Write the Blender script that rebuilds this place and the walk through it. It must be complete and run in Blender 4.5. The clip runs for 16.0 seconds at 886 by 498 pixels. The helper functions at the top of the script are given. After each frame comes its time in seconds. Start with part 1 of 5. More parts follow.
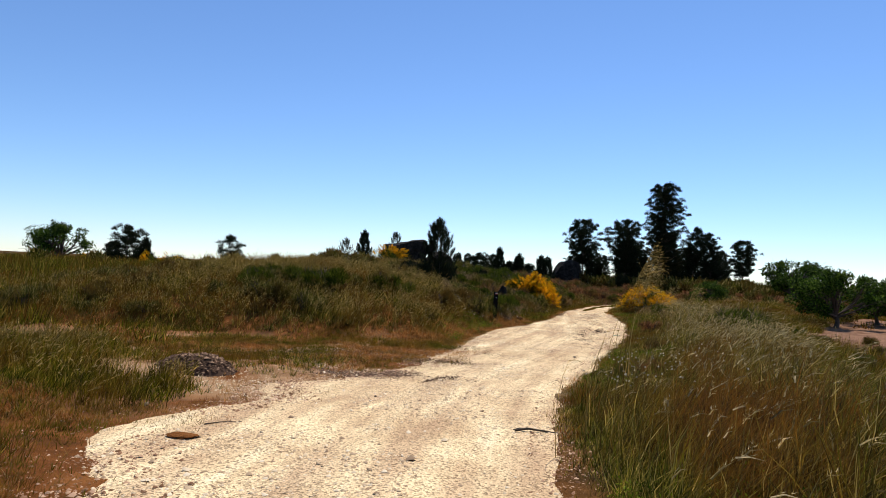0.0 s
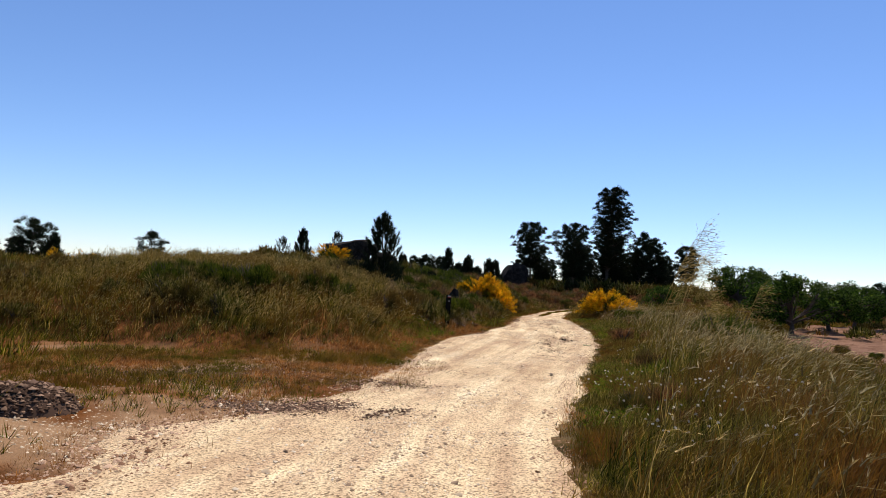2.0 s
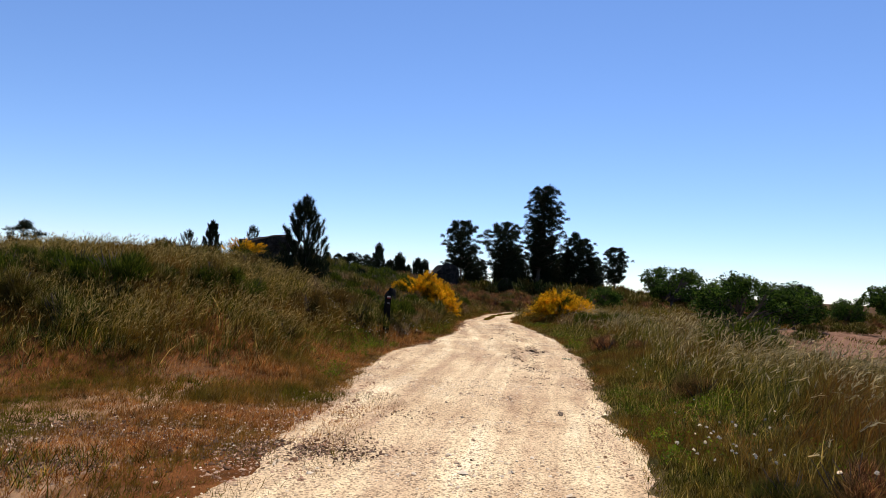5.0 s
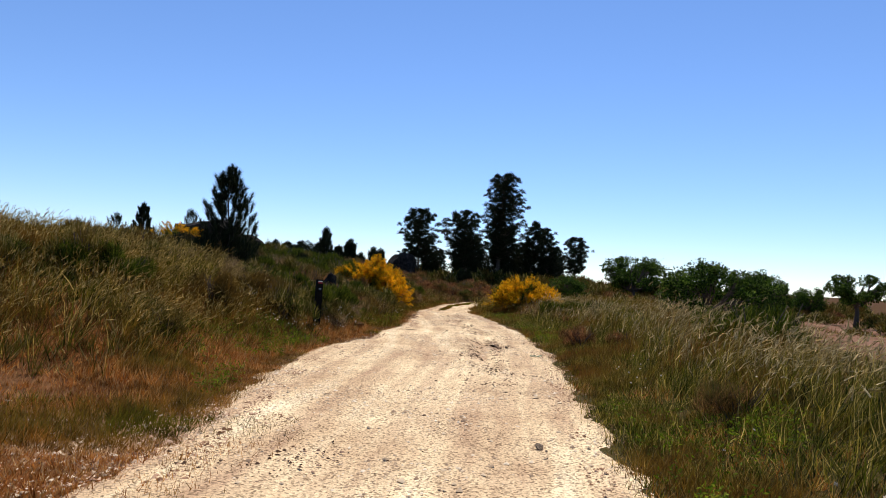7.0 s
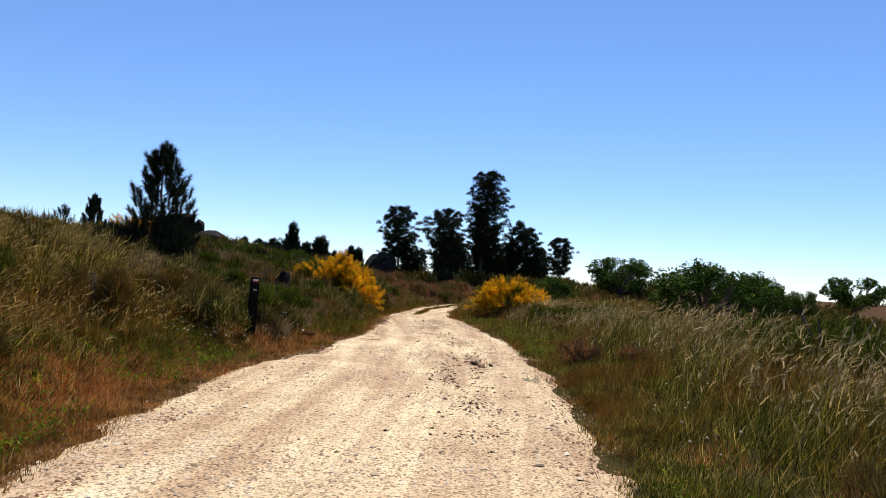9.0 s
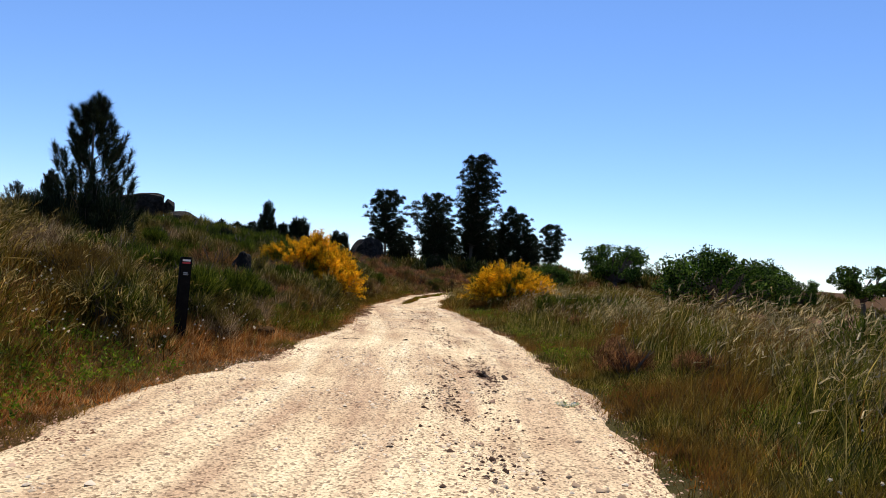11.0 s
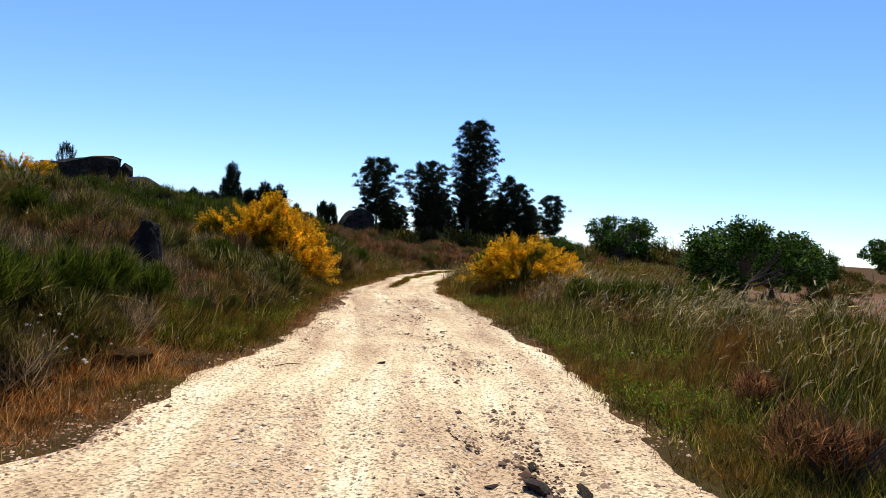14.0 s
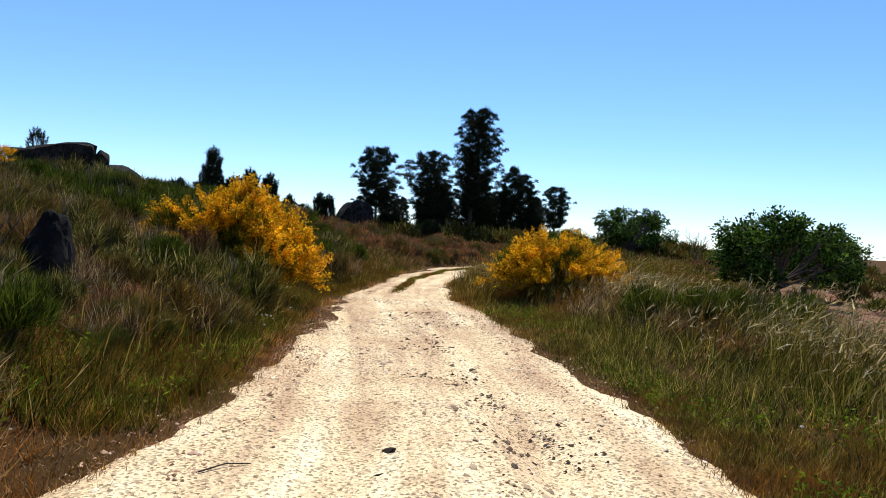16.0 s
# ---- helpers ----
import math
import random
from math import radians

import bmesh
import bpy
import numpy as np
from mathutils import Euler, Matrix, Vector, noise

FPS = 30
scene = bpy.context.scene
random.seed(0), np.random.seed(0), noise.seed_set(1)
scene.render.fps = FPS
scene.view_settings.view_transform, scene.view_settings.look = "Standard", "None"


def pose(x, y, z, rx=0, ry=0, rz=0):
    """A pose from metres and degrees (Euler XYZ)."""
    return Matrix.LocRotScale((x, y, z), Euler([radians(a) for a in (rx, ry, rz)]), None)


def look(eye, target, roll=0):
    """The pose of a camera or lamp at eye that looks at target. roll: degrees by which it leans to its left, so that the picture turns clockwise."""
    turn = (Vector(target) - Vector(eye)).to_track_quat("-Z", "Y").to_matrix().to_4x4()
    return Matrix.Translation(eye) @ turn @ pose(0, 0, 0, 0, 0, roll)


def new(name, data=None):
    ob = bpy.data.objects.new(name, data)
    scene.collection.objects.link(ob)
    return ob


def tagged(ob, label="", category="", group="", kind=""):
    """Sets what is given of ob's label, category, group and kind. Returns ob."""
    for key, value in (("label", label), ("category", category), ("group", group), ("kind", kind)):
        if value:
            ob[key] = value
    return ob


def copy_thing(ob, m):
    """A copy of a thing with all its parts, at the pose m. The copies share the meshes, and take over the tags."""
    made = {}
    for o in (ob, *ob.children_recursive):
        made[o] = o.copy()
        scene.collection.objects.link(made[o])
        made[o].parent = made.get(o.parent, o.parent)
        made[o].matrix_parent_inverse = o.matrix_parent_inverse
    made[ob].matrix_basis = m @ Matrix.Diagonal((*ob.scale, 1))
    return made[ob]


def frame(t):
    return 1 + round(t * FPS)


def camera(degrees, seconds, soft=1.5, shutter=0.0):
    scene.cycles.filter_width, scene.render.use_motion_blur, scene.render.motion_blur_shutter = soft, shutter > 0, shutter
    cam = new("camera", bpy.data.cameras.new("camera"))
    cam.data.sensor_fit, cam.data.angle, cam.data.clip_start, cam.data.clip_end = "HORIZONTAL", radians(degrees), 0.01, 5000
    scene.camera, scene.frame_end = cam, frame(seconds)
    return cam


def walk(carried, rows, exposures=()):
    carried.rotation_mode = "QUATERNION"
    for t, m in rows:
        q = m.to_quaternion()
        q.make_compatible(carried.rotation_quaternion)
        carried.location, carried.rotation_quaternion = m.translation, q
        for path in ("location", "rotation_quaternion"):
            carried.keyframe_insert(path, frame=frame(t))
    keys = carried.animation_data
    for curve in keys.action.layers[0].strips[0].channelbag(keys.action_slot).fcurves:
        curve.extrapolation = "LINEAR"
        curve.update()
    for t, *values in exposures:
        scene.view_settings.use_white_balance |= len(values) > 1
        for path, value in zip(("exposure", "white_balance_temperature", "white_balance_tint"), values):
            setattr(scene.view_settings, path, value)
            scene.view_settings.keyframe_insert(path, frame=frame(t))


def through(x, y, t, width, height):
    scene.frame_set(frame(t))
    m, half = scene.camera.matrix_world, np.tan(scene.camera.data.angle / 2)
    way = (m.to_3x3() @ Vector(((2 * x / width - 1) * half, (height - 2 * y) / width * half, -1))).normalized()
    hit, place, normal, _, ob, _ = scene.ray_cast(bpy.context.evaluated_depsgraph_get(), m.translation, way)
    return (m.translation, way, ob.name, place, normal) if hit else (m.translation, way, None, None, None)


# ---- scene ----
cam = camera(66.7, 16.0, soft=0.5)
METRES, EYE, TILT, LEAN, TURN = 26.8, 1.5, 0.0, 0.0, 0.0
ROWS = [
    (0.0, 0.0, 0.0, 0.0, -0.08, 1.82, -2.51),
    (0.5, -0.0001, 0.0333, -0.002, -1.03, 1.81, -2.57),
    (1.0, 0.0004, 0.0666, -0.004, -2.22, 2.0, -2.68),
    (1.5, -0.0004, 0.1002, -0.0052, -3.46, 2.23, -2.81),
    (2.0, -0.0018, 0.132, -0.0064, -4.86, 2.4, -2.97),
    (2.5, -0.0033, 0.1633, -0.0078, -6.16, 2.7, -3.03),
    (3.0, -0.0053, 0.1947, -0.0098, -7.18, 2.87, -3.2),
    (3.5, -0.0082, 0.2279, -0.0111, -8.17, 2.97, -3.23),
    (4.0, -0.0077, 0.2592, -0.0112, -9.35, 3.02, -3.22),
    (6.5, 0.0248, 0.4114, -0.0207, -13.97, 2.53, -2.94),
    (7.0, 0.0378, 0.4403, -0.0221, -14.82, 2.39, -3.02),
    (7.5, 0.0482, 0.4711, -0.0222, -15.5, 2.31, -3.11),
    (8.0, 0.0605, 0.4996, -0.0229, -15.96, 2.29, -3.27),
    (8.5, 0.0697, 0.5292, -0.0237, -16.08, 2.52, -3.29),
    (9.0, 0.0795, 0.5579, -0.0234, -16.29, 2.56, -3.36),
    (11.5, 0.1187, 0.7055, -0.0281, -17.51, 1.04, -3.63),
    (12.0, 0.1295, 0.7348, -0.0288, -17.62, 0.5, -3.57),
    (12.5, 0.1371, 0.7643, -0.0281, -17.64, 0.22, -3.52),
    (13.0, 0.1463, 0.7947, -0.029, -17.87, 0.02, -3.65),
    (13.5, 0.1529, 0.8245, -0.026, -17.92, -0.3, -3.68),
    (14.0, 0.1617, 0.8536, -0.0252, -17.83, -0.73, -3.66),
    (14.5, 0.1651, 0.8835, -0.0248, -17.6, -0.98, -3.51),
    (15.0, 0.1716, 0.913, -0.0247, -17.78, -1.12, -3.53),
    (15.5, 0.1766, 0.9425, -0.0239, -17.81, -1.18, -3.51),
    (16.0, 0.1857, 0.9707, -0.0236, -17.9, -1.36, -3.55),
]
walk(cam, [(t, pose(0, 0, EYE, TILT, LEAN, TURN) @ pose(METRES * x, METRES * y, METRES * z, 90 + pitch, roll, yaw)) for t, x, y, z, yaw, pitch, roll in ROWS],
     [(0.0, 0.03, 6850, 14), (3.0, -0.05, 6900, 20), (7.0, 0.03, 6800, 17), (12.0, 0.11, 6550, 16), (16.0, 0.24, 6400, 11)])

# ---- light ----
SUN_AZ, SUN_EL = 24.0, 57.0        # degrees right of the y axis, degrees above the ground
world = bpy.data.worlds.new("world")
scene.world = world
world.use_nodes = True
wn = world.node_tree
sky = wn.nodes.new("ShaderNodeTexSky")
sky.sky_type, sky.sun_disc = "NISHITA", False
sky.sun_elevation, sky.sun_rotation = radians(SUN_EL), radians(SUN_AZ)
sky.altitude, sky.air_density, sky.dust_density, sky.ozone_density = 900, 1.0, 0.0, 9.5
wn.nodes["Background"].inputs["Strength"].default_value = 0.148
vivid = wn.nodes.new("ShaderNodeHueSaturation")
vivid.inputs["Saturation"].default_value = 1.03
wn.links.new(sky.outputs[0], vivid.inputs["Color"])
wn.links.new(vivid.outputs[0], wn.nodes["Background"].inputs["Color"])
sun = new("sun", bpy.data.lights.new("sun", "SUN"))
sun.data.energy, sun.data.angle, sun.data.color = 5.0, radians(0.5), (1.0, 0.95, 0.86)
sa, se = radians(SUN_AZ), radians(SUN_EL)
SUN_DIR = Vector((math.sin(sa) * math.cos(se), math.cos(sa) * math.cos(se), math.sin(se)))
sun.matrix_world = look(SUN_DIR * 200, (0, 0, 0))

# ---- the lie of the land ----
rng = np.random.default_rng(7)


def vnoise(x, y, size, seed=0):
    """Smooth noise in 0..1 with lumps of that size in metres."""
    x, y = np.asarray(x, float) / size + 311.7 * seed, np.asarray(y, float) / size + 173.3 * seed
    i, j = np.floor(x), np.floor(y)
    u, v = x - i, y - j
    u, v = u * u * (3 - 2 * u), v * v * (3 - 2 * v)

    def h(a, b):
        s = np.sin(a * 127.1 + b * 311.7 + seed * 74.7) * 43758.5453
        return s - np.floor(s)
    return (h(i, j) * (1 - u) + h(i + 1, j) * u) * (1 - v) + (h(i, j + 1) * (1 - u) + h(i + 1, j + 1) * u) * v


def step(a, b, x):
    t = np.clip((np.asarray(x, float) - a) / (b - a), 0, 1)
    return t * t * (3 - 2 * t)


LEFT_Y = [-12, 0, 4.8, 5.7, 6.6, 7.6, 8.5, 9.5, 11.2, 12.7, 15, 18, 20.4, 24, 27, 30, 33, 35, 37.5, 40, 44, 48.8, 53.7, 60, 68, 100, 140, 220]
LEFT_X = [-2.4, -2.35, -2.6, -3.0, -3.4, -3.45, -3.05, -2.6, -2.9, -1.5, -0.5, 0.3, 0.75, 1.55, 2.8, 4.32, 5.35, 5.85, 6.5, 7.2, 9.0, 10.9, 13.7, 19.3, 28, 66, 120, 240]
RIGHT_Y = [-12, 0, 3, 5.3, 9.1, 11.8, 14.7, 19.6, 22.7, 25.6, 29, 31, 34.4, 37.3, 40.6, 44, 48, 52, 56, 60, 68, 100, 140, 220]
RIGHT_X = [0.9, 1.1, 1.2, 1.3, 1.8, 2.4, 3.4, 5.1, 6.3, 7.3, 8.1, 8.65, 9.25, 9.6, 10.1, 11.1, 13.0, 15.9, 19.6, 24.1, 33, 72, 128, 250]


def left_edge(y):
    return np.interp(y, LEFT_Y, LEFT_X)


def right_edge(y):
    return np.interp(y, RIGHT_Y, RIGHT_X)


def road_level(y):
    return np.interp(y, [-12, 0, 3, 7, 11, 15, 18, 30, 50, 70], [0.1, 0, -0.12, -0.31, -0.49, -0.59, -0.63, -0.63, -0.62, -0.7])


def land(x, y):
    """Height of the ground sheet."""
    x, y = np.asarray(x, float), np.asarray(y, float)
    zr = road_level(y)
    dl, dr = left_edge(y) - x, x - right_edge(y)
    away = np.hypot(x - 5, y - 25)
    lump = (vnoise(x, y, 6, 1) - 0.5) * 0.35 + (vnoise(x, y, 1.7, 2) - 0.5) * 0.14 + (vnoise(x, y, 0.6, 3) - 0.5) * 0.05
    s = np.minimum(y - 20.5 - 0.1 * np.clip(-x - 4, 0, 40) + (vnoise(x, y, 5, 4) - 0.5) * 2, dl - 0.7)
    bank = (2.3 - 0.9 * step(-5, -16, x)) * (1 - np.exp(-np.clip(s, 0, None) / 4.6))
    bank += 0.85 * np.exp(-((x + 3) / 8) ** 2 - ((y - 67) / 9.5) ** 2)
    bank *= 1 - np.maximum(0.84 * step(49, 67, y) * step(0, 14, x), 0.5 * step(46, 66, y) * step(-4, 8, x))
    bank -= 0.5 * np.exp(-((x - 0.2) / 2.6) ** 2 - ((y - 34.2) / 2.6) ** 2)
    leftside = bank + 0.24 * step(0.2, 2.5, dl) * step(17, 10, y)
    fall = (0.12 + 0.12 * step(33, 26, y)) * step(0.3, 2.2, dr) - 0.9 * step(2.8, 9, dr) - 0.5 * step(8, 45, dr)
    side = np.where(dl > 0, leftside, np.where(dr > 0, fall, 0))
    rough = step(0.2, 2.5, np.maximum(dl, dr))
    inside = -0.22 * step(0.3, 0.8, np.minimum(-dl, -dr))
    far = step(70, 300, away) * (vnoise(x, y, 240, 5) - 0.45) * 5
    return zr + side + lump * (0.15 + 0.85 * rough) * (1 + step(20, 60, away)) * np.where(inside < 0, 0.1, 1) + inside + far


def hz(x, y):
    return float(land(x, y))


# ---- mesh helpers ----
def raw(name, V, F, mat, smooth=False, F4=None):
    """A mesh out of number arrays: V (n,3) points, F (m,3) triangles, F4 (k,4) quads."""
    me = bpy.data.meshes.new(name)
    F = np.zeros((0, 3), int) if F is None else np.asarray(F)
    F4 = np.zeros((0, 4), int) if F4 is None else np.asarray(F4)
    me.vertices.add(len(V))
    me.vertices.foreach_set("co", np.asarray(V, np.float32).ravel())
    nl = F.size + F4.size
    me.loops.add(nl)
    me.loops.foreach_set("vertex_index", np.concatenate([F.ravel(), F4.ravel()]).astype(np.int32))
    me.polygons.add(len(F) + len(F4))
    starts = np.concatenate([np.arange(len(F)) * 3, F.size + np.arange(len(F4)) * 4]).astype(np.int32)
    me.polygons.foreach_set("loop_start", starts)
    if smooth:
        me.polygons.foreach_set("use_smooth", np.ones(len(F) + len(F4), bool))
    me.update(calc_edges=True)
    me.materials.append(mat)
    return me


def child(name, me, parent, label=""):
    ob = new(name, me)
    ob.parent = parent
    if label:
        ob["label"] = label
    return ob


def root(name, label, category, group="", m=None, kind=""):
    ob = new(name)
    ob.empty_display_size = 0.2
    if m is not None:
        ob.matrix_basis = m
    return tagged(ob, label, category, group, kind)


def join(parts):
    """Joins (V, F) pairs."""
    vs, fs, n = [], [], 0
    for V, F in parts:
        vs.append(V), fs.append(np.asarray(F) + n)
        n += len(V)
    return np.concatenate(vs), np.concatenate(fs)


def blades(P, D, length, width, bend, rr=rng):
    """Tapered, bent blades: base points P (n,3), unit directions D, lengths, widths, bend vectors (n,3) reached at the tip."""
    n = len(P)
    L, W = np.broadcast_to(length, n)[:, None], np.broadcast_to(width, n)[:, None]
    side = np.cross(D, rr.normal(size=(n, 3)))
    side /= np.linalg.norm(side, axis=1)[:, None] + 1e-9
    mid, tip = P + D * L * 0.55 + bend * 0.3, P + D * L * 0.96 + bend
    V = np.stack([P - side * W / 2, P + side * W / 2, mid - side * W * 0.4, mid + side * W * 0.4, tip], 1).reshape(-1, 3)
    k = np.arange(n)[:, None] * 5
    F = np.concatenate([k + [0, 1, 3], k + [0, 3, 2], k + [2, 3, 4]], 1).reshape(-1, 3)
    return V, F


def needles(P, D, length, width, rr=rng):
    """Single thin triangles."""
    n = len(P)
    L, W = np.broadcast_to(length, n)[:, None], np.broadcast_to(width, n)[:, None]
    side = np.cross(D, rr.normal(size=(n, 3)))
    side /= np.linalg.norm(side, axis=1)[:, None] + 1e-9
    V = np.stack([P - side * W / 2, P + side * W / 2, P + D * L], 1).reshape(-1, 3)
    return V, np.arange(n * 3).reshape(-1, 3)


def leaves(P, D, length, width, rr=rng):
    """Four-cornered leaves, folded a little along the middle."""
    n = len(P)
    L, W = np.broadcast_to(length, n)[:, None], np.broadcast_to(width, n)[:, None]
    side = np.cross(D, rr.normal(size=(n, 3)))
    side /= np.linalg.norm(side, axis=1)[:, None] + 1e-9
    up = np.cross(side, D)
    mid = P + D * L * 0.5
    V = np.stack([P, mid - side * W / 2 + up * W * 0.15, P + D * L, mid + side * W / 2 + up * W * 0.15], 1).reshape(-1, 3)
    k = np.arange(n)[:, None] * 4
    F = np.concatenate([k + [0, 1, 2], k + [0, 2, 3]], 1).reshape(-1, 3)
    return V, F


def tube(points, radii, sides=6):
    """A tapered limb through the points."""
    pts = [Vector(p) for p in points]
    V, n = [], len(pts)
    for i, p in enumerate(pts):
        d = (pts[min(i + 1, n - 1)] - pts[max(i - 1, 0)]).normalized()
        a = d.cross(Vector((0.31, 0.95, 0.07))).normalized()
        b = d.cross(a)
        for k in range(sides):
            w = 2 * math.pi * k / sides
            V.append(p + (a * math.cos(w) + b * math.sin(w)) * radii[i])
    F = []
    for i in range(n - 1):
        for k in range(sides):
            q, r = i * sides + k, i * sides + (k + 1) % sides
            F += [(q, r, r + sides), (q, r + sides, q + sides)]
    V.append(pts[-1])
    for k in range(sides):
        F.append(((n - 1) * sides + k, (n - 1) * sides + (k + 1) % sides, len(V) - 1))
    return np.array([tuple(v) for v in V]), np.array(F)


def unit(V):
    return V / (np.linalg.norm(V, axis=-1, keepdims=True) + 1e-9)


# ---- materials ----
def mat_new(name):
    m = bpy.data.materials.new(name)
    m.use_nodes = True
    nt = m.node_tree
    return m, nt, nt.nodes["Principled BSDF"]


def nd(nt, kind, **props):
    n = nt.nodes.new(kind)
    for k, v in props.items():
        if k in ("scale", "detail", "rough", "dist"):
            n.inputs[{"scale": "Scale", "detail": "Detail", "rough": "Roughness", "dist": "Distortion"}[k]].default_value = v
    return n


def noise_at(nt, pos, scale, detail=4, rough=0.6):
    n = nd(nt, "ShaderNodeTexNoise", scale=scale, detail=detail, rough=rough)
    nt.links.new(pos, n.inputs["Vector"])
    return n.outputs["Fac"]


def ramp(nt, fac, stops):
    r = nt.nodes.new("ShaderNodeValToRGB")
    e = r.color_ramp.elements
    while len(e) < len(stops):
        e.new(0.5)
    for el, (p, c) in zip(e, stops):
        el.position, el.color = p, (*c, 1) if len(c) == 3 else c
    nt.links.new(fac, r.inputs[0])
    return r.outputs[0]


def mixc(nt, fac, a, b, mode="MIX"):
    m = nt.nodes.new("ShaderNodeMix")
    m.data_type, m.blend_type = "RGBA", mode
    for sock, v in ((m.inputs[0], fac), (m.inputs[6], a), (m.inputs[7], b)):
        if isinstance(v, (int, float)):
            sock.default_value = v
        elif isinstance(v, tuple):
            sock.default_value = (*v, 1)
        else:
            nt.links.new(v, sock)
    return m.outputs[2]


def bump(nt, bsdf, height, strength, distance):
    b = nt.nodes.new("ShaderNodeBump")
    b.inputs["Strength"].default_value, b.inputs["Distance"].default_value = strength, distance
    nt.links.new(height, b.inputs["Height"])
    nt.links.new(b.outputs[0], bsdf.inputs["Normal"])


def g3(c, f):
    return tuple(min(1, v * f) for v in c)


def foliage(name, stops, patches=None, patch_scale=0.5, through=0.35, rough=0.6, gloss=0.05):
    """Leaf colours spread per leaf over the stops, with patches of a second colour and clump shade mottled in; light
    shines through in part.
    """
    m, nt, b = mat_new(name)
    geo = nt.nodes.new("ShaderNodeNewGeometry")
    isl = geo.outputs["Random Per Island"]
    col = ramp(nt, isl, stops)
    pos = geo.outputs["Position"]
    if patches:
        f = noise_at(nt, pos, patch_scale, 3, 0.6)
        f = ramp(nt, f, [(0.44, (0, 0, 0)), (0.62, (1, 1, 1))])
        col = mixc(nt, f, col, mixc(nt, isl, patches, g3(patches, 0.6)))
    # noise darkens and brightens clumps: shade gaps between blades put into the colour
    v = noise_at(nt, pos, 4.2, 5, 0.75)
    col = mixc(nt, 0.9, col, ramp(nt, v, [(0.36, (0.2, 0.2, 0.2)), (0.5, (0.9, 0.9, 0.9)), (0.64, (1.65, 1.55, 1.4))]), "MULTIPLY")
    nt.links.new(col, b.inputs["Base Color"])
    b.inputs["Roughness"].default_value = rough
    b.inputs["Specular IOR Level"].default_value = gloss
    t = nt.nodes.new("ShaderNodeBsdfTranslucent")
    nt.links.new(col, t.inputs["Color"])
    mx = nt.nodes.new("ShaderNodeMixShader")
    mx.inputs[0].default_value = through
    nt.links.new(b.outputs[0], mx.inputs[1])
    nt.links.new(t.outputs[0], mx.inputs[2])
    nt.links.new(mx.outputs[0], nt.nodes["Material Output"].inputs["Surface"])
    return m


def mineral(name, stops, scale, bumpy=0.5, rough=0.9, spots=None, dist=0.02):
    m, nt, b = mat_new(name)
    tc = nt.nodes.new("ShaderNodeTexCoord").outputs["Object"]
    n1 = noise_at(nt, tc, scale, 8, 0.65)
    col = ramp(nt, n1, stops)
    if spots:
        f = ramp(nt, noise_at(nt, tc, scale * 3.3, 4, 0.6), [(0.55, (0, 0, 0)), (0.66, (1, 1, 1))])
        col = mixc(nt, f, col, spots)
    rnd = nt.nodes.new("ShaderNodeObjectInfo").outputs["Random"]
    col = mixc(nt, 0.5, col, ramp(nt, rnd, [(0, (0.6, 0.6, 0.6)), (1, (1.25, 1.22, 1.15))]), "MULTIPLY")
    nt.links.new(col, b.inputs["Base Color"])
    b.inputs["Roughness"].default_value = rough
    bump(nt, b, noise_at(nt, tc, scale * 5, 8, 0.7), bumpy, dist)
    return m


